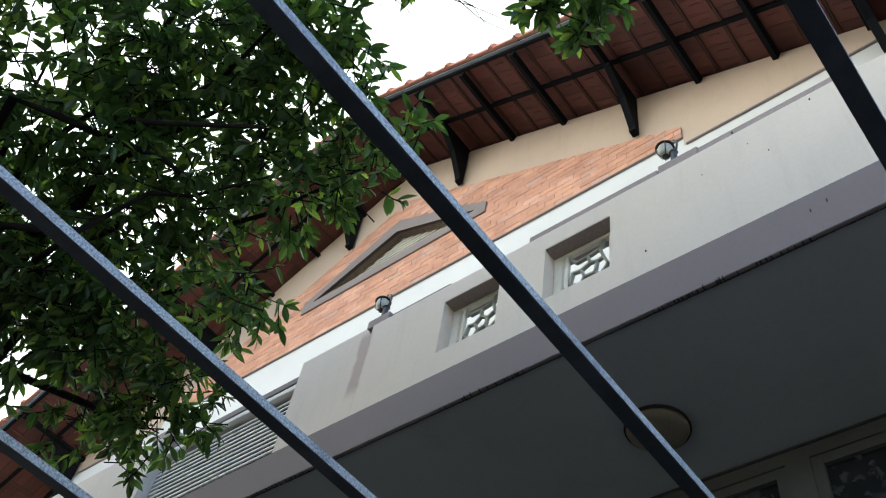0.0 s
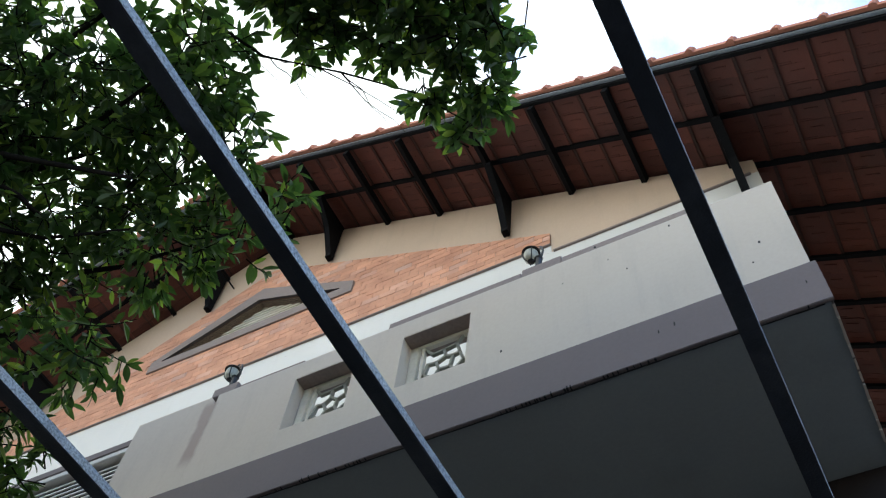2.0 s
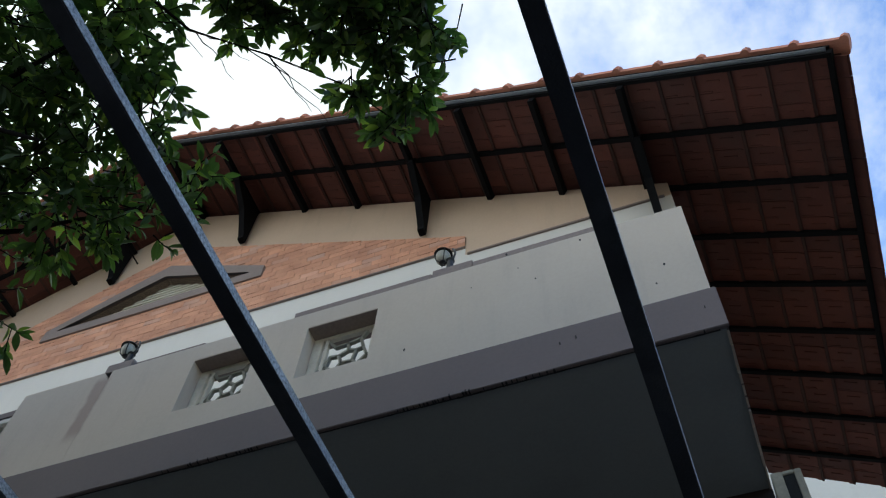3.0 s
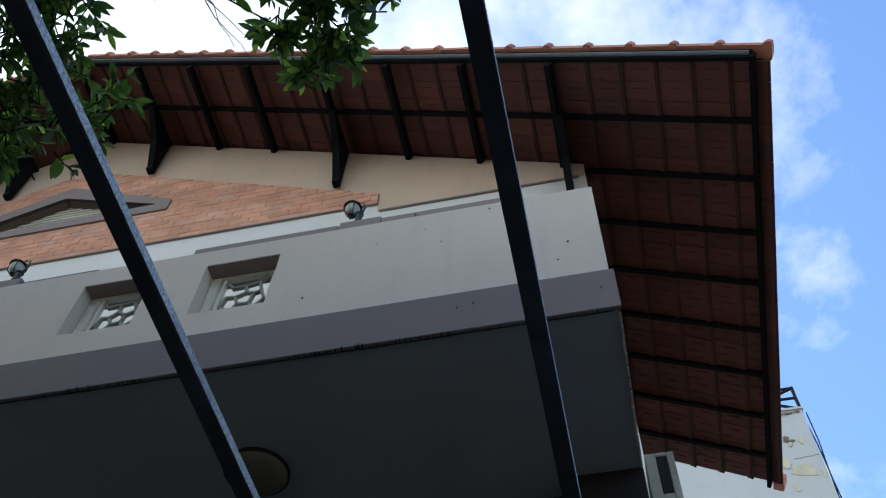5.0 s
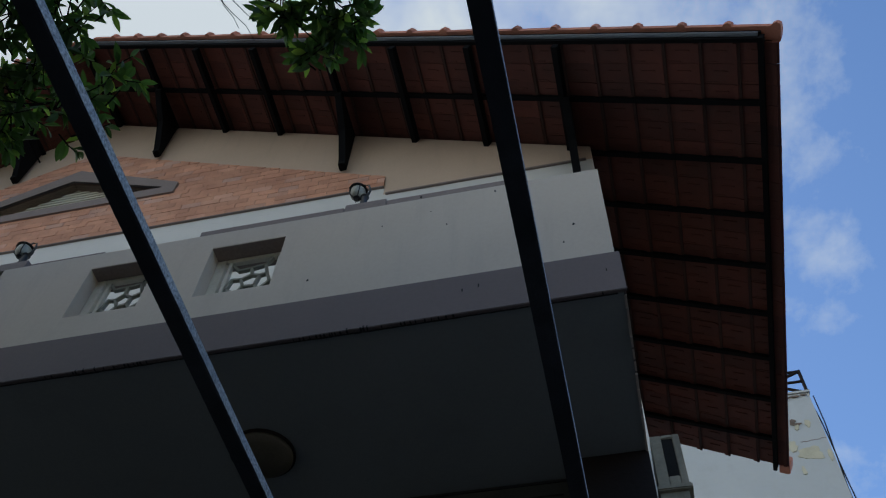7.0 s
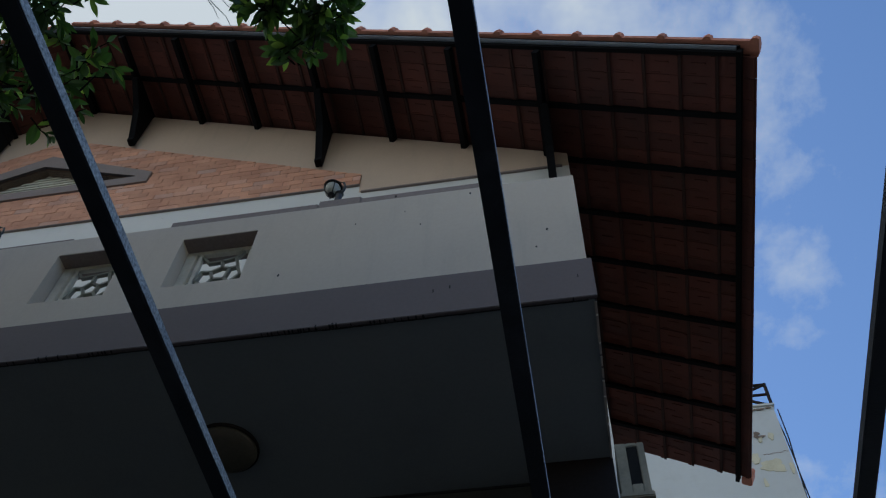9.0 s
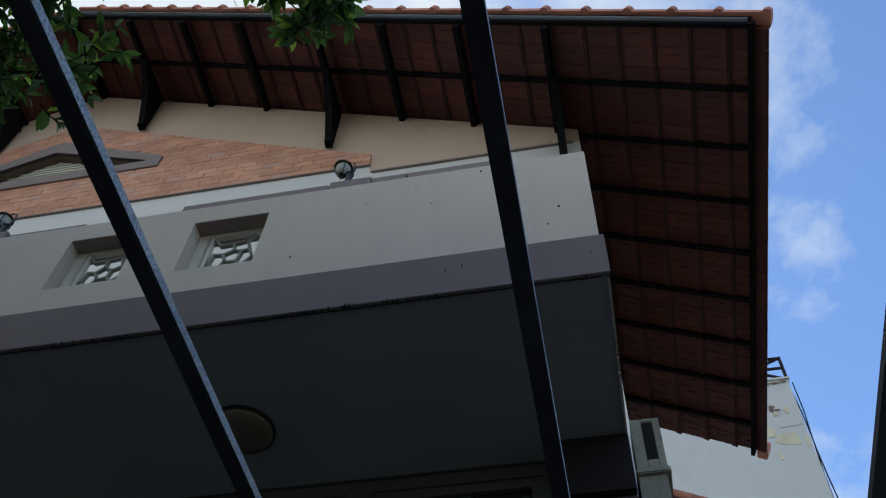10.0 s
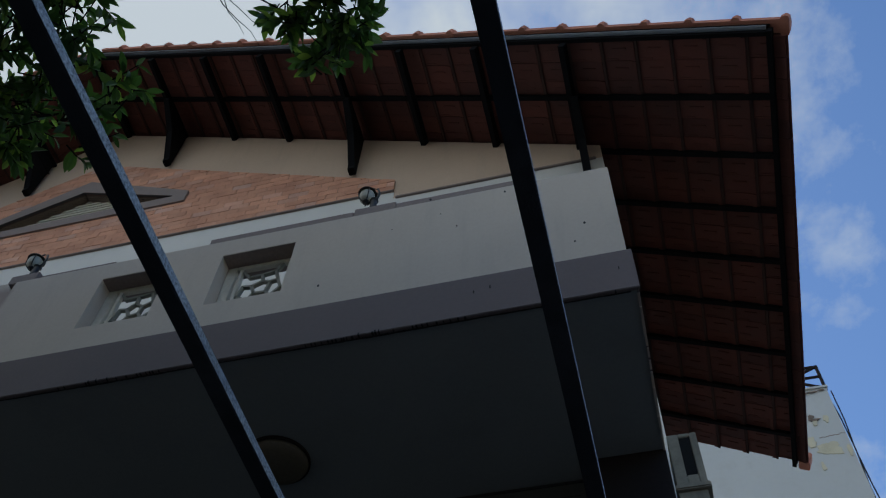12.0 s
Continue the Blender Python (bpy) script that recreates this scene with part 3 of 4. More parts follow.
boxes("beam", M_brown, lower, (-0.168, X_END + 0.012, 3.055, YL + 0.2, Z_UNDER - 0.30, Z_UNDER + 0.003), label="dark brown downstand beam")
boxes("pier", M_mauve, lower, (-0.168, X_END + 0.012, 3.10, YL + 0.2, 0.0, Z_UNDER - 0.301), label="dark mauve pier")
for n, (a, b) in enumerate(WIN):
    w = thing(f"window_{n + 1}", "dark glazed casement with grey-green frame", "window", kind="structure")
    bm = bmesh.new()
    zb, zt = 1.0, 2.82 + E
    for r in ((a + 0.001, a + 0.05, zb, zt), (b - 0.05, b - 0.001, zb, zt), (a + 0.051, b - 0.051, zt - 0.05, zt - 0.001), (a + 0.051, b - 0.051, zb + 0.001, zb + 0.05)):
        box(bm, r[0], r[1], YL + 0.01, YL + 0.06, r[2], r[3])
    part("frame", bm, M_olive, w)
    boxes("pane", M_pane, w, (a + 0.052, b - 0.052, YL + 0.03, YL + 0.036, zb + 0.052, zt - 0.052))
# dark strip laid along the wall head to draw the shadow line
boxes("shadow_gap", M_grime_shadow, lower, (X_W, -0.17, YL - 0.008, YL - 0.001, 2.884 + E, 2.894 + E))
# dark sheet for the unlit room, hidden by the opaque panes
boxes("room_shade_sheet", M_dark, lower, (X_W, -0.17, YL + 0.9, YL + 0.92, 0, Z_UNDER))

disc = thing("ceiling_light", "round flush ceiling light with yellowed diffuser", "ceiling light")
bm = bmesh.new()
lathe(bm, [(0.145, 0.0), (0.147, -0.014), (0.144, -0.018), (0.140, -0.016)], (-1.515, 2.776, Z_UNDER + 0.004), 40)
part("rim", bm, M_brown, disc, "dark metal rim")
bm = bmesh.new()
lathe(bm, [(0.139, -0.016), (0.132, -0.030), (0.10, -0.043), (0.05, -0.050), (0.01, -0.052)], (-1.515, 2.776, Z_UNDER + 0.004), 40)
part("diffuser", bm, M_lampdisc, disc, smooth=True)

# ---- corner pier with a framed panel beside the balcony ----
pier = thing("side_pier", "weathered cream pier with a dark framed panel and moulded ledge", "pier")
px0, px1, py = 0.176, 0.322, 3.60
boxes("shaft", M_pier, pier, (px0, px1 - 0.01, py, py + 0.3, 0.0, 3.13 + E))
boxes("ledge", M_pier, pier, (px0 - 0.01, px1 + 0.012, py - 0.025, py + 0.3, 3.131 + E, 3.165 + E), soft=0.006)
bm = bmesh.new()
for r in ((px0, px0 + 0.055, 3.166, 3.50), (px1 - 0.035, px1, 3.166, 3.50), (px0 + 0.056, px1 - 0.036, 3.166, 3.225), (px0 + 0.056, px1 - 0.036, 3.475, 3.50)):
    box(bm, r[0], r[1], py - 0.01, py + 0.25, r[2] + E, r[3] + E)
part("frame", bm, M_pier, pier, soft=0.004)
# near-flush dark sheet painted for the shade in the frame
boxes("panel", M_dark, pier, (px0 + 0.056, px1 - 0.036, py - 0.002, py + 0.008, 3.226 + E, 3.474 + E), label="dark sheet for the unlit recess")

# ---- roof ----
roof = thing("roof", "terracotta tiled gable roof on black rafters", "roof", kind="structure")
LEN = math.hypot(1, SLOPE)
FALL = math.degrees(math.atan(SLOPE))


def on_slope(sign, run, y, up):
    """A frame on the roof: run metres of plan from the ridge, x down the fall, z square to the tiles."""
    x = APEX + sign * run
    m = Matrix.Translation((x, y, z_roof(x) + up))
    return m @ Matrix.Diagonal((sign, 1, 1, 1)) @ pose(0, 0, 0, 0, FALL, 0)


RUN = X_EAVE - APEX
YBACK = 7.90
for sign in (1, -1):
    # rafters down the fall
    k = 0
    y = YV + 0.02
    while y < YBACK - 0.1:
        bm = bmesh.new()
        wide = 0.022 if k else 0.018
        box(bm, 0, RUN * LEN, -wide, wide, 0.0, 0.05, on_slope(sign, 0, y, 0.0))
        part("rafter", bm, M_timber, roof)
        y += 0.547
        k += 1
    # lookouts across them from the gable wall to the verge
    for xr in (0.044, -0.74, -1.478, -2.2, -3.058, -3.79, -4.52):
        run = xr - APEX
        bm = bmesh.new()
        box(bm, -0.026, 0.026, YV + 0.03, YW + 0.05, -0.075, -0.002, on_slope(sign, run, 0, 0.0))
        part("lookout", bm, M_timber, roof)
    # battens under each course
    for c in range(29):
        run = RUN + 0.11 - c * 0.273
        if run < 0.02 or run > RUN - 0.03:
            continue
        x = APEX + sign * run
        bm = bmesh.new()
        box(bm, -0.012, 0.012, YV + 0.02, YBACK - 0.02 if sign > 0 and x > -0.2 else YW + 0.1, 0.030, 0.0495, on_slope(sign, run, 0, 0.0))
        part("batten", bm, M_batten, roof)
    # eave board
    bm = bmesh.new()
    box(bm, RUN * LEN - 0.02, RUN * LEN + 0.02, YV - 0.01, YBACK, -0.02, 0.055, on_slope(sign, 0, 0, 0.0))
    part("eave_board", bm, M_timber, roof)
    # metal flashing under the verge caps
    bm = bmesh.new()
    box(bm, 0, RUN * LEN - 0.03, YV - 0.035, YV - 0.0, 0.032, 0.047, on_slope(sign, 0, 0, 0.0))
    part("verge_flashing", bm, M_flash, roof, "grey metal strip")
    # black strip put in for the shaded gap between caps and flashing
    bm = bmesh.new()
    box(bm, 0, RUN * LEN - 0.01, YV - 0.030, YV - 0.0, 0.048, 0.092, on_slope(sign, 0, 0, 0.0))
    part("verge_gap_shade", bm, M_timber, roof)
    # deck over the tiles
    bm = bmesh.new()
    box(bm, 0.0, RUN * LEN + 0.10, YV + 0.05, YBACK - 0.05, 0.105, 0.125, on_slope(sign, 0, 0, 0.0))
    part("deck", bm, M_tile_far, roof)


boxes("ridge_beam", M_timber, roof, (APEX - 0.03, APEX + 0.03, YV + 0.02, YBACK - 0.06, z_roof(APEX) - 0.08, z_roof(APEX) + 0.10))
boxes("ridge_closer", M_tile_far, roof, (APEX - 0.16, APEX + 0.16, YV + 0.0, YBACK - 0.06, z_roof(APEX) + 0.102, z_roof(APEX) + 0.17), label="terracotta ridge tiles")


def bracket(x, sign):
    ob = thing("roof_bracket", "black timber bracket under the roof overhang", "bracket", group="roof brackets")
    zt = z_roof(x) - 0.08
    bm = bmesh.new()
    prism_x(bm, [(YW - 0.026, zt - 0.73), (YW - 0.026, zt - 0.005), (YW - 0.55, zt - 0.005), (YW - 0.55, zt - 0.05), (YW - 0.27, zt - 0.30), (YW - 0.10, zt - 0.66), (YW - 0.11, zt - 0.73)], x - 0.035, x + 0.035)
    part("body", bm, M_timber, ob, soft=0.006)
    return ob


for xr in (0.044, -2.2, -4.52):
    bracket(xr, 1)
    bracket(2 * APEX - xr, -1)

# ---- pergola bars overhead ----
pergola = thing("pergola", "blue-black steel pergola bars overhead, scuffed and dusty", "pergola")
for xr in (-3.04, -2.085, -1.088, -0.103, 0.866, 1.83):
    bm = bmesh.new()
    box(bm, xr - 0.052, xr, -2.2, YL - 0.014 if xr < 0 else 3.6, 1.992 + E, 2.030 + E)
    bar = part("bar", bm, M_steel, pergola, soft=0.0025)
    # pale strip on the +x side only, sky light put into its colour
    boxes("worn_lit_face", M_dust_lit, bar, (xr + 0.0004, xr + 0.002, -2.18, YL - 0.014 if xr < 0 else 3.6, 1.9945 + E, 2.0285 + E), label="dusty worn side of the bar, made paler for sky light")
    if xr < 0:
        boxes("end_plate", M_steel, bar, (xr - 0.075, xr + 0.023, YL - 0.012, YL - 0.002, 1.96 + E, 2.06 + E))
boxes("cross_beam", M_steel, pergola, (-3.2, 1.9, -2.27, -2.202, 1.96 + E, 2.06 + E))
for xr in (-3.1, 1.8):
    boxes("post", M_steel, pergola, (xr - 0.04, xr + 0.04, -2.275, -2.2, 0.0, 1.959 + E))

# ---- neighbour's building ----
tower = thing("neighbour_building", "tall weathered white rendered building with peeling paint", "building")
NX, NY, NZ = 3.92, 14.0, 14.33 + E
boxes("wall", M_neighbour, tower, (-4.5, NX, NY, NY + 9, 0.0, NZ))
boxes("coping", M_neighbour, tower, (-4.5, NX + 0.03, NY - 0.04, NY + 9, NZ + 0.001, NZ + 0.05))


def blotch(bm, cx, cz, rx, rz, y, n=56):
    ring = []
    for k in range(n):
        a = 2 * math.pi * k / n
        s = 0.75 + 0.45 * noise.noise((1.3 * math.cos(a) + cx * 5, 1.3 * math.sin(a) + cz * 3, 0.3)) + 0.16 * noise.noise((4 * math.cos(a) + cx * 9, 4 * math.sin(a), cx)) + random.uniform(-0.035, 0.035)
        ring.append((cx + rx * s * math.cos(a), cz + rz * s * math.sin(a)))
    prism_y(bm, ring, y - 0.004, y + 0.01)


for cx, cz, rx, rz in ((3.54, 12.76, 0.24, 0.20), (3.62, 12.66, 0.17, 0.10), (3.40, 12.70, 0.13, 0.08), (3.30, 12.34, 0.05, 0.12), (3.67, 13.50, 0.07, 0.13), (3.26, 12.95, 0.12, 0.16), (3.85, 12.64, 0.05, 0.16), (3.45, 13.42, 0.05, 0.10)):
    bm = bmesh.new()
    blotch(bm, cx, cz + E, rx, rz, NY - 0.002 * len(tower.children))
    part("peeled_patch", bm, M_peel, tower, "yellow underpaint where the render peels")
for cx, cz, rx, rz in ((3.40, 13.58, 0.07, 0.10), (3.47, 13.50, 0.10, 0.04), (3.62, 14.25, 0.12, 0.03), (3.80, 14.27, 0.08, 0.025), (3.44, 14.22, 0.10, 0.04), (3.30, 13.7, 0.05, 0.06)):
    bm = bmesh.new()
    blotch(bm, cx, cz + E, rx, rz, NY - 0.002 * len(tower.children))
    part("rust_spot", bm, M_rust, tower, "brown rust where the render has blown")
bm = bmesh.new()
for k in range(11):
    x0, z0 = 3.42 + 0.043 * k, 13.04 + E + 0.03 * noise.noise((k * 0.6, 4.0, 0.0)) + 0.004 * k
    prism_y(bm, [(x0, z0 - 0.006), (x0 + 0.045, z0 - 0.004), (x0 + 0.045, z0 + 0.008), (x0, z0 + 0.009)], NY - 0.003, NY + 0.01)
part("crack", bm, M_rust, tower)
rack = thing("rooftop_frame", "rusty steel lattice frame on the neighbour's roof", "frame")
zf = NZ + 0.051
for a, b in (((2.56, 0), (2.56, 0.68)), ((3.92, 0), (3.92, 0.68)), ((2.56, 0.66), (3.92, 0.66)), ((2.56, 0.36), (3.92, 0.36)), ((2.56, 0.02), (3.24, 0.36)), ((3.24, 0.36), (3.92, 0.02)), ((2.56, 0.66), (3.24, 0.36)), ((3.24, 0.36), (3.92, 0.66)), ((3.24, 0.0), (3.24, 0.66))):
    bm = bmesh.new()
    tube(bm, [(a[0], NY + 0.06, zf + a[1]), (b[0], NY + 0.06, zf + b[1])], [0.035, 0.035], 6)
    part("member", bm, M_brown, rack)
for k in range(2):
    pts = []
    for i in range(14):
        h = NZ + 0.05 - i * 0.8
        pts.append((NX + 0.008 + 0.04 * k + 0.07 * abs(math.sin(i * 0.9 + k)), NY + 0.15, h))
    bm = bmesh.new()
    tube(bm, pts, [0.013] * 14, 6)
    part("wire", bm, M_iron, tower, "dark cable down the corner")

# small tiled porch roof beyond the pier
porch = thing("porch_roof", "low terracotta porch roof beside the house", "roof")
bm = bmesh.new()
prism_y(bm, [(0.16, 3.90 + E), (0.66, 3.90 + E), (0.66, 4.06 + E), (0.41, 4.19 + E), (0.16, 4.17 + E)], 5.0, 5.8)
part("tile_bed", bm, M_tile_far, porch)
for k in range(2):
    bm = bmesh.new()
    a, b = (0.40 + 0.13 * k, 4.215 - 0.065 * k), (0.55 + 0.13 * k, 4.140 - 0.065 * k)
    tube(bm, [(a[0], 5.02, a[1] + E), (b[0], 5.02, b[1] + E), (b[0] + 0.01, 5.02, b[1] + E - 0.005)], [0.034, 0.036, 0.028], 12)
    part("ridge_tile", bm, M_cap, porch, smooth=True)
boxes("support", M_pier, porch, (0.215, 0.62, 5.05, 5.75, 0.0, 3.899 + E))

# loose wire caught on the slatted balustrade
wire = thing("loose_wire", "thin bent wire loops caught on the balustrade rail", "wire")
for k in range(4):
    cx, w, h = -4.12 + 0.07 * k, 0.05 + 0.012 * (k % 2), 0.09 + 0.02 * (k % 3)
    bm = bmesh.new()
    tube(bm, [(cx + w * math.cos(a), YP + 0.014 - 0.01 * math.sin(a), 3.175 + E + h * math.sin(a)) for a in (math.pi * j / 10 for j in range(11))], [0.0022] * 11, 5)
    part("loop", bm, M_frame, wire)

# ---- tree ----
tree = thing("tree", "broad-leaved garden tree with drooping glossy green sprays", "tree")
TRUNK = (-5.2, 0.2)
bm = bmesh.new()
tube(bm, [(TRUNK[0], TRUNK[1], 0), (-5.15, 0.25, 1.2), (-5.0, 0.35, 2.4), (-4.8, 0.4, 3.4), (-4.5, 0.5, 4.2)], [0.19, 0.15, 0.13, 0.11, 0.09], 12)
part("trunk", bm, M_bark, tree, smooth=True)

rng = random.Random(7)
# sprays of foliage: centre and half-sizes
SPRAYS = [(-3.0, 0.05, 5.15, 0.75, 0.5), (-2.55, 0.35, 5.45, 0.6, 0.45), (-2.25, 0.75, 5.55, 0.42, 0.4), (-3.3, 0.5, 4.85, 0.7, 0.5),
          (-2.9, 0.8, 5.1, 0.55, 0.45), (-2.5, 1.1, 5.2, 0.42, 0.35), (-2.18, 1.32, 5.27, 0.28, 0.30), (-3.3, 0.9, 4.7, 0.55, 0.4),
          (-2.95, 1.25, 4.85, 0.40, 0.32), (-3.65, 0.8, 4.5, 0.5, 0.35), (-3.35, 1.5, 4.35, 0.22, 0.26), (-3.65, 1.25, 4.3, 0.32, 0.26),
          (-2.0, 0.55, 5.5, 0.35, 0.35), (-4.0, 0.4, 4.7, 0.6, 0.5), (-2.0, 0.95, 5.44, 0.24, 0.22), (-1.86, 1.24, 5.24, 0.14, 0.16)]
HANG = [(-1.45, 0.70, 5.60, 0.17, 0.14), (-1.12, 0.85, 5.62, 0.22, 0.16), (-0.85, 1.00, 5.62, 0.20, 0.15), (-0.69, 1.13, 5.58, 0.12, 0.12),
        (-0.90, 1.27, 5.55, 0.16, 0.13), (-1.02, 1.42, 5.47, 0.09, 0.11), (-1.15, 1.20, 5.55, 0.11, 0.09), (-1.0, 0.50, 5.70, 0.30, 0.20), (-1.4, 0.42, 5.70, 0.26, 0.18), (-0.72, 0.85, 5.66, 0.14, 0.12)]


def limb(points, r0, r1):
    bm = bmesh.new()
    n = len(points)
    tube(bm, points, [r0 + (r1 - r0) * i / (n - 1) for i in range(n)], 8)
    part("limb", bm, M_bark, tree, smooth=True)


def bend(a, b, n, wobble):
    a, b = Vector(a), Vector(b)
    pts = []
    for i in range(n + 1):
        f = i / n
        p = a.lerp(b, f) + Vector((rng.uniform(-1, 1), rng.uniform(-1, 1), rng.uniform(-0.6, 0.9))) * wobble * math.sin(math.pi * f)
        pts.append(tuple(p))
    return pts


FORK = (-4.5, 0.5, 4.2)
for c in SPRAYS[:13:2]:
    limb(bend(FORK, c[:3], 6, 0.16), 0.040, 0.006)
limb(bend((-4.5, 0.5, 4.2), (-1.98, 0.20, 5.58), 6, 0.08) + [(-1.87, 0.36, 5.56), (-1.80, 0.52, 5.56), (-1.70, 0.71, 5.55), (-1.42, 0.93, 5.55), (-1.16, 1.16, 5.54), (-1.0, 1.36, 5.48)], 0.018, 0.003)
limb(bend((-1.98, 0.20, 5.58), (-1.0, 0.62, 5.66), 5, 0.04) + [(-0.85, 0.9, 5.62), (-0.72, 1.1, 5.58)], 0.008, 0.002)

# limbs that cross the crown
limb([(-4.5, 0.5, 4.2), (-2.87, 0.05, 4.7), (-2.81, 0.21, 4.74), (-2.77, 0.35, 4.77), (-2.65, 0.63, 4.82), (-2.62, 0.8, 4.81)], 0.022, 0.009)
limb([(-2.69, 0.37, 4.83), (-2.61, 0.48, 4.88), (-2.3, 0.82, 5.03)], 0.017, 0.009)
limb([(-3.15, 0.56, 4.36), (-3.0, 0.6, 4.52), (-2.76, 0.69, 4.72), (-2.65, 0.82, 4.77), (-2.37, 1.0, 4.93)], 0.017, 0.006)
limb([(-4.5, 0.5, 4.2), (-3.15, 0.37, 4.4), (-3.09, 0.47, 4.45), (-3.0, 0.6, 4.52)], 0.024, 0.016)
leaf_v, leaf_f = [], []


def leaf(at, way, normal, size):
    """A pointed leaf, folded along its midrib and curled at the tip."""
    way = way.normalized()
    across = way.cross(normal).normalized()
    up = across.cross(way).normalized()
    wide, curl = size * rng.uniform(0.15, 0.20), size * rng.uniform(0.05, 0.22)
    base = len(leaf_v)
    rows = ((0.0, 0.10), (0.28, 0.80), (0.55, 1.0), (0.80, 0.62), (1.0, 0.04))
    for f, w in rows:
        mid = at + way * (size * f) - up * (curl * f * f)
        lift = up * (wide * w * 0.35)
        leaf_v.append(tuple(mid - across * (wide * w) + lift))
        leaf_v.append(tuple(mid))
        leaf_v.append(tuple(mid + across * (wide * w) + lift))
    for i in range(4):
        b = base + 3 * i
        leaf_f.append((b, b + 1, b + 4, b + 3))
        leaf_f.append((b + 1, b + 2, b + 5, b + 4))


twigs = bmesh.new()


def whorl(at, out, count, size):
    """A twig with leaves set round its end, hanging a little."""
    out = out.normalized()
    start = at - out * rng.uniform(0.12, 0.22)
    tube(twigs, [tuple(start), tuple((start + at) / 2 + Vector((0, 0, -0.01))), tuple(at)], [0.004, 0.0032, 0.002], 5)
    for k in range(count):
        a = k * 2.4 + rng.uniform(-0.4, 0.4)
        side = out.orthogonal().normalized()
        other = out.cross(side)
        spread = rng.uniform(0.45, 1.25)
        d = out * rng.uniform(0.25, 0.9) + (side * math.cos(a) + other * math.sin(a)) * spread + Vector((0, 0, -0.35))
        n = (Vector((0, 0, 1)) + 0.5 * Vector((rng.uniform(-1, 1), rng.uniform(-1, 1), 0)))
        leaf(at - out * rng.uniform(0, 0.10), d, n, size * rng.uniform(0.7, 1.15))


def spray(cx, cy, cz, r, rz, per_m3):
    volume = 4.19 * r * r * rz
    for _ in range(max(5, int(volume * per_m3))):
        while True:
            p = Vector((rng.uniform(-1, 1), rng.uniform(-1, 1), rng.uniform(-1, 1)))
            if p.length <= 1 and rng.random() < 0.35 + 0.65 * p.length:
                break
        at = Vector((cx + p.x * r, cy + p.y * r, cz + p.z * rz))
        out = Vector((p.x, p.y, p.z * 0.7 - 0.15)) + Vector((rng.uniform(-1, 1), rng.uniform(-1, 1), rng.uniform(-1, 1))) * 0.6
        whorl(at, out, rng.randint(6, 10), 0.090)


for n, c in enumerate(SPRAYS):
    spray(*c, 340 if n in (1, 2, 5, 6, 12, 14, 15) else 190)
# unseen sprays added out of view to shade the parapet's left end
for c in ((-4.9, 0.1, 5.4, 1.0, 0.8), (-4.4, -1.0, 5.7, 1.0, 0.8), (-5.6, 0.2, 5.6, 1.0, 0.8), (-3.5, -1.0, 5.8, 0.8, 0.6), (-5.9, -0.4, 6.0, 1.1, 0.9),
          (-2.6, -1.7, 5.6, 1.1, 0.7), (-4.0, -2.2, 5.4, 1.2, 0.8), (-5.6, -1.8, 5.0, 1.2, 0.8), (-3.2, -3.2, 6.0, 1.2, 0.7), (-5.0, -3.4, 5.2, 1.2, 0.8), (-3.2, -2.2, 4.6, 1.0, 0.6), (-2.2, -1.4, 4.5, 0.8, 0.6), (-3.3, -1.4, 4.5, 0.9, 0.7), (-4.5, -1.3, 4.4, 1.0, 0.7), (-1.7, -2.6, 5.2, 0.9, 0.6)):
    spray(*c, 210)
for c in ((-3.11, 1.28, 4.40, 0.24, 0.18), (-3.40, 1.36, 4.40, 0.26, 0.18), (-3.15, 1.58, 4.40, 0.13, 0.13), (-3.30, 1.65, 4.36, 0.13, 0.13), (-3.65, 1.50, 4.40, 0.14, 0.14),
          (-3.80, 1.64, 4.38, 0.09, 0.11), (-3.35, 0.98, 4.40, 0.28, 0.22), (-2.60, 1.20, 4.45, 0.16, 0.14)):
    spray(*c, 520)
for c in HANG:
    spray(c[0], c[1], c[2], c[3] * 1.2, c[4] * 1.2, 1150)
me = bpy.data.meshes.new("crown")
me.from_pydata(leaf_v, [], leaf_f)
me.materials.append(M_leaf)
crown = new("crown", me)
crown.parent = tree
tagged(crown, "glossy pointed green leaves, with unseen sprays added for shade", kind="stuff")
ob = part("twig_growth", twigs, M_bark, tree)
tagged(ob, kind="stuff")
# bare twigs hanging beside the spray
for a, b in (((-1.42, 0.93, 5.55), (-1.28, 1.30, 5.50)), ((-1.42, 0.93, 5.55), (-1.34, 1.24, 5.53)), ((-1.50, 0.87, 5.55), (-1.22, 1.26, 5.52)), ((-1.68, 0.72, 5.55), (-1.60, 0.97, 5.50)), ((-1.66, 0.74, 5.55), (-1.50, 0.92, 5.52)), ((-1.78, 0.56, 5.56), (-1.70, 0.84, 5.54))):
    bm = bmesh.new()
    pts = bend(a, b, 5, 0.02)
    tube(bm, pts, [0.0032, 0.003, 0.0024, 0.002, 0.0016, 0.0012], 5)
    part("bare_twig", bm, M_bark, tree)

# ---- roof tiles, one by one ----
GAUGE = 0.273 * LEN
bm = bmesh.new()
TW = 0.1823
box(bm, 0, GAUGE + 0.03, -TW / 2 + 0.002, TW / 2 - 0.002, 0.0, 0.014)
box(bm, GAUGE - 0.022, GAUGE + 0.012, -TW / 2 + 0.002, TW / 2 - 0.002, -0.013, -0.0005)
box(bm, GAUGE * 0.18, GAUGE * 0.52, TW * 0.38, TW * 0.45, -0.006, -0.0005)
box(bm, GAUGE * 0.40, GAUGE * 0.78, -TW * 0.15, -TW * 0.085, -0.008, -0.0005)
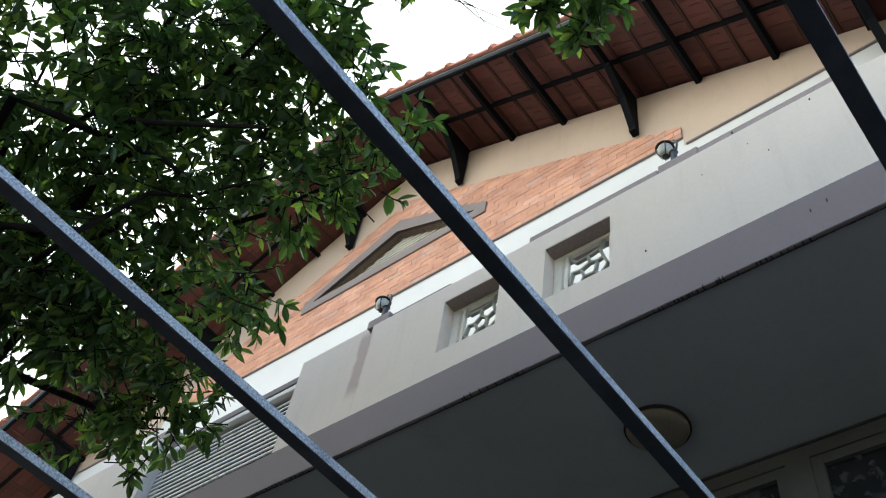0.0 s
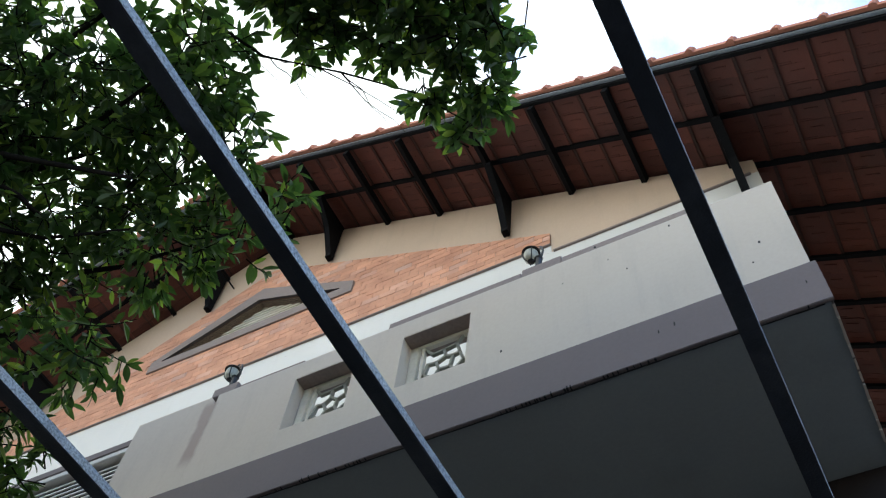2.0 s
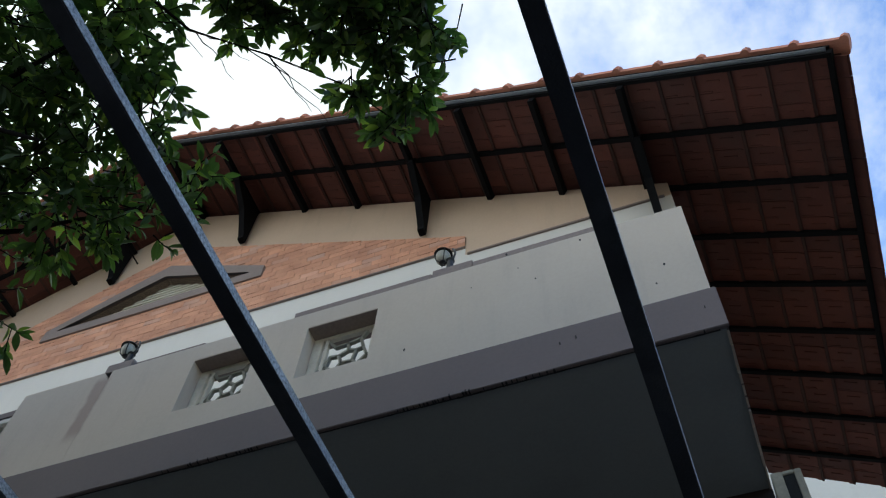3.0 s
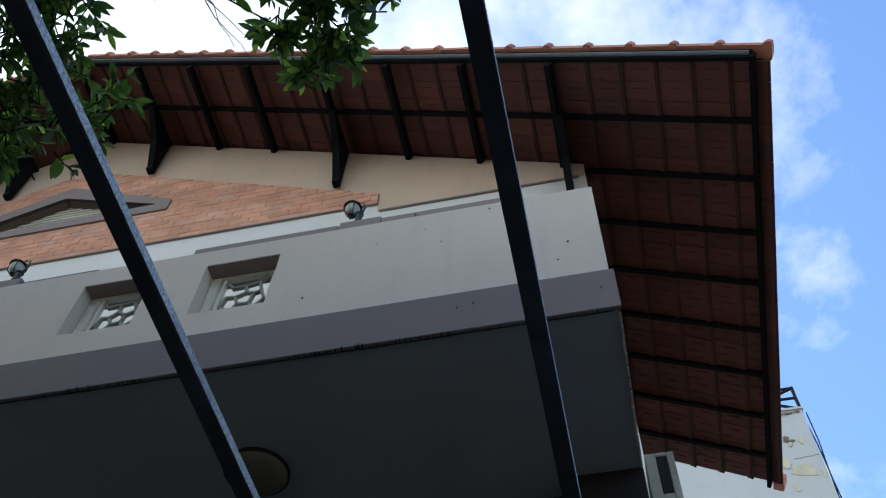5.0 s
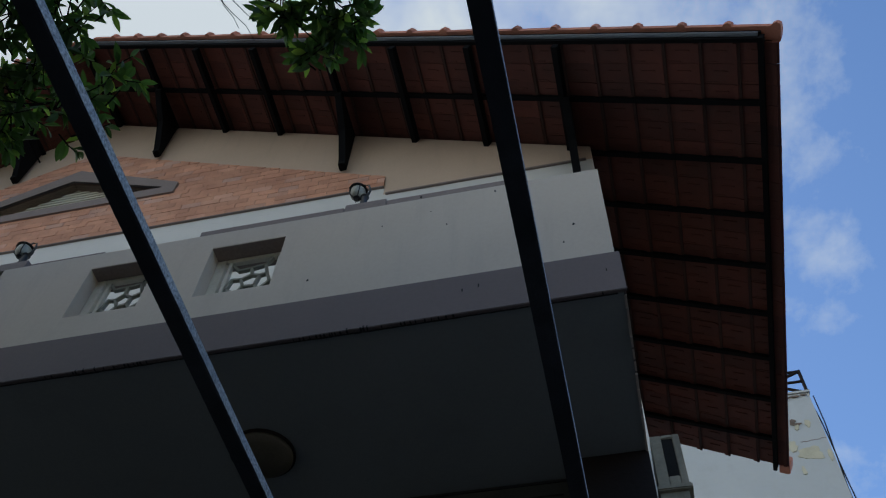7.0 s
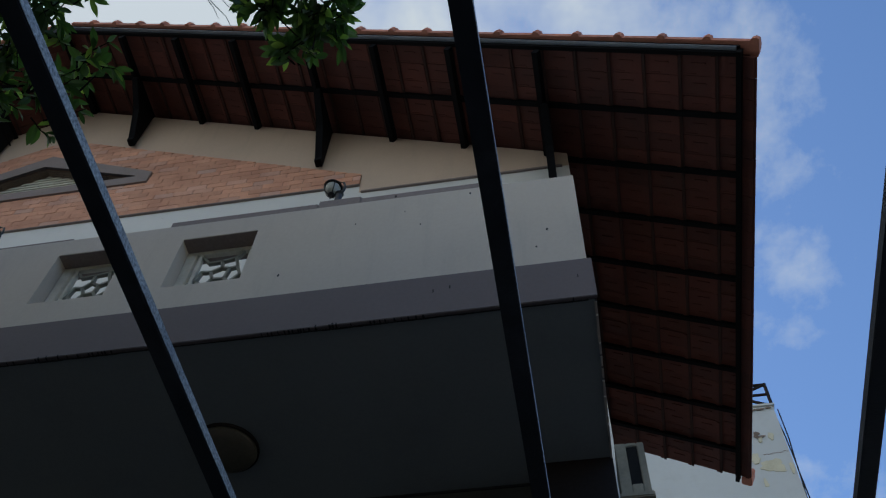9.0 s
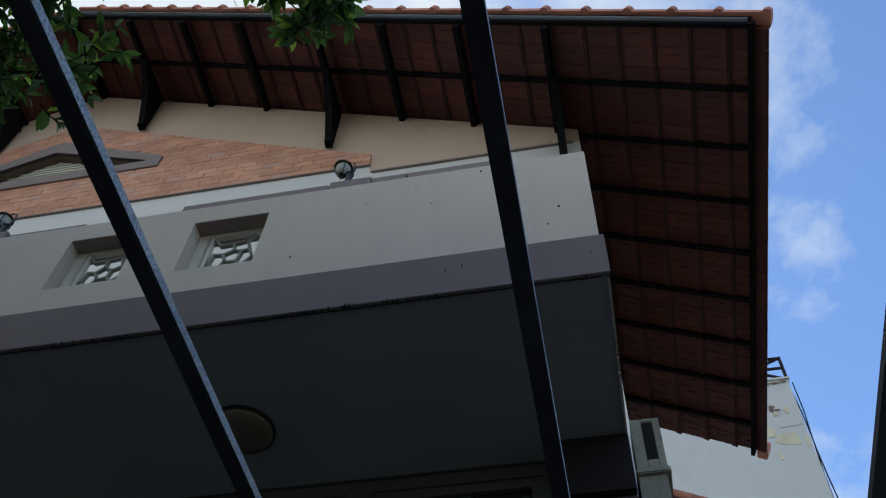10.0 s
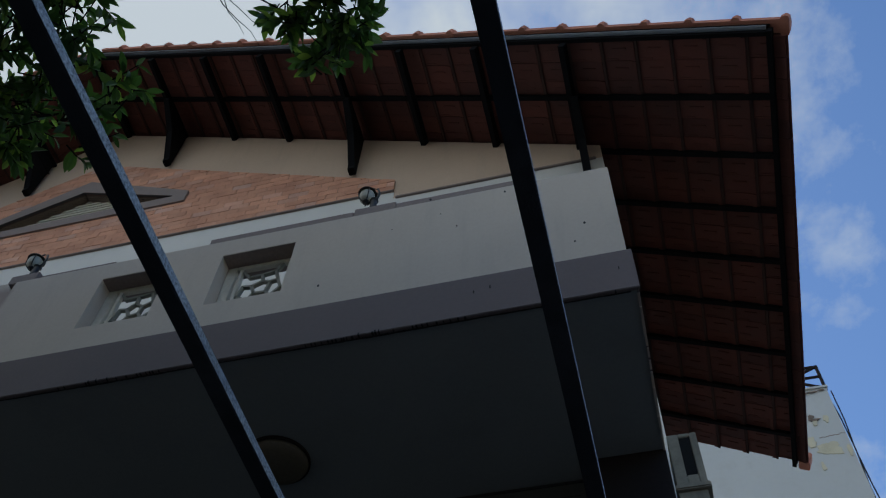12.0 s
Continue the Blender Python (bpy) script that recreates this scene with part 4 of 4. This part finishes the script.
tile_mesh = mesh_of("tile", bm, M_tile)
courses, near, far = int(RUN * LEN / GAUGE) + 1, [], []
for sign in (1, -1):
    for c in range(courses):
        for k in range(27):
            run = RUN + 0.11 - (c + 1) * GAUGE / LEN
            y = YV + 0.05 + TW * (k + 0.5)
            if run < 0.0 or y > YBACK:
                continue
            x = APEX + sign * run
            seen_front = y < YW + 0.05
            if not seen_front and not (sign > 0 and x > -0.15):
                continue
            m = on_slope(sign, run, y, 0.052 + rng.uniform(-0.002, 0.002)) @ pose(0, 0, 0, rng.uniform(-0.7, 0.7), 2.0 + rng.uniform(-0.4, 0.4), rng.uniform(-0.5, 0.5))
            (near if sign > 0 and x > -2.6 else far).append(m)
near.sort(key=lambda m: m.translation.x, reverse=True)
far += near[300:]
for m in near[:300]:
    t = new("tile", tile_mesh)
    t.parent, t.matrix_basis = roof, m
v, f = [], []
for m in far:
    base = len(v)
    v += [tuple(m @ p.co) for p in tile_mesh.vertices]
    f += [tuple(base + i for i in p.vertices) for p in tile_mesh.polygons]
me = bpy.data.meshes.new("far_tiles")
me.from_pydata(v, [], f)
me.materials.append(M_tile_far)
t = new("far_tiles", me)
t.parent = roof
tagged(t, kind="stuff")

# verge caps
bm = bmesh.new()
CAP = 0.335 * LEN
n = 8
prof = [(0.062 * math.cos(math.pi * k / n), 0.058 * math.sin(math.pi * k / n)) for k in range(n + 1)]
rings = []
for x0, k in ((0.0, 0.86), (CAP - 0.060, 0.92), (CAP - 0.050, 1.20), (CAP - 0.022, 1.38), (CAP + 0.006, 1.22), (CAP + 0.012, 0.90)):
    rings.append([bm.verts.new((x0, p[0] * k, p[1] * k)) for p in prof] + [bm.verts.new((x0, -0.062 * k, -0.034)), bm.verts.new((x0, 0.062 * k, -0.034))])
for a, b in zip(rings, rings[1:]):
    for i in range(len(a)):
        j = (i + 1) % len(a)
        bm.faces.new((a[j], a[i], b[i], b[j]))
bm.faces.new(rings[0])
bm.faces.new(rings[-1][::-1])
cap_mesh = mesh_of("verge_cap", bm, M_cap)
for sign in (1, -1):
    k = 0
    while True:
        run = RUN + 0.16 - (k + 1) * CAP / LEN
        if run < -0.1:
            break
        t = new("verge_cap", cap_mesh)
        t.parent = roof
        t.matrix_basis = on_slope(sign, run, YV - 0.01, 0.125) @ pose(0, 0, 0, rng.uniform(-1, 1), rng.uniform(-0.4, 0.6), rng.uniform(-0.6, 0.6))
        k += 1
bm = bmesh.new()
box(bm, RUN * LEN + 0.03, RUN * LEN + 0.14, YBACK - 0.05, YBACK + 0.08, 0.03, 0.18, on_slope(1, 0, 0, 0.0))
part("eave_end_tile", bm, M_cap, roof, soft=0.01)

# ---- brick facing of the gable, one by one ----
facing = thing("brick_facing", "orange brick facing panel on the gable", "brickwork", kind="structure")
BX0, BX1, BZ0 = -9.05, -1.75, 7.617 + E


def brick_top(x):
    return E + 9.595 - 0.487 * abs(x + 5.42)


def in_vent(x, z):
    return 8.25 < z - E < 9.17 and abs(x + 5.44) < (1.39 if z - E < 8.45 else (9.17 - (z - E)) * 1.93)


bm = bmesh.new()
holed(bm, [(0, BZ0), (BX1, BZ0), (BX1, brick_top(BX1)), (0, brick_top(VX))], [(BX0, BZ0), (BX0, brick_top(BX0))], YW - 0.0165, YW - 0.0005)
part("mortar_bed", bm, M_mortar, facing)
BL, BH, J, JZ = 0.205, 0.083, 0.007, 0.004
whole, cut = [], []


def cut_brick(x0, x1, z0, z1):
    """The outline of a brick cut along the raking top edge, or None."""
    ta, tb = brick_top(x0), brick_top(x1)
    if max(ta, tb, brick_top(-5.42) if x0 < -5.42 < x1 else 0) <= z0 + 0.006:
        return None
    if min(ta, tb) >= z1:
        return [(x0, z0), (x1, z0), (x1, z1), (x0, z1)]
    out = [(x0, z0), (x1, z0)]
    n = 8
    for i in range(n + 1):
        x = x1 + (x0 - x1) * i / n
        z = min(z1, brick_top(x))
        if z > z0 + 0.002:
            out.append((x, z))
    if ta <= z0:
        out.pop(0)
    if tb <= z0:
        out.pop(0 if ta <= z0 else 1)
    return out if len(out) > 3 else None


row, z = 0, BZ0
while z < brick_top(-5.42):
    x = BX0 - BL * ((0.5 if row % 2 else 0.0) + rng.uniform(0.0, 0.3))
    while x < BX1:
        x0, x1 = max(x, BX0), min(x + BL - J, BX1)
        if x1 - x0 > 0.03:
            o = cut_brick(x0, x1, z, z + BH - JZ)
            if o and not in_vent((x0 + x1) / 2, z + BH / 2):
                (whole if min(brick_top(x0), brick_top(x1)) >= z + BH - JZ and x1 - x0 > BL - J - 0.001 else cut).append(o)
        x += BL
    z += BH
    row += 1
bm = bmesh.new()
prism_y(bm, [(0, 0), (BL - J, 0), (BL - J, BH - JZ), (0, BH - JZ)], -0.008, 0.010)
brick_mesh = mesh_of("brick", bm, M_brick)
whole.sort(key=lambda o: o[0][0], reverse=True)
for o in whole[:300]:
    t = new("brick", brick_mesh)
    t.parent = facing
    t.matrix_basis = pose(o[0][0], YW - 0.014 + rng.uniform(-0.002, 0.002), o[0][1], rng.uniform(-0.4, 0.4), rng.uniform(-0.3, 0.3), rng.uniform(-0.3, 0.3))
bm = bmesh.new()
for o in whole[300:] + cut:
    prism_y(bm, o, YW - 0.022 + rng.uniform(-0.002, 0.002), YW - 0.004)
t = part("joined_bricks", bm, M_brick_far, facing)
tagged(t, kind="stuff")
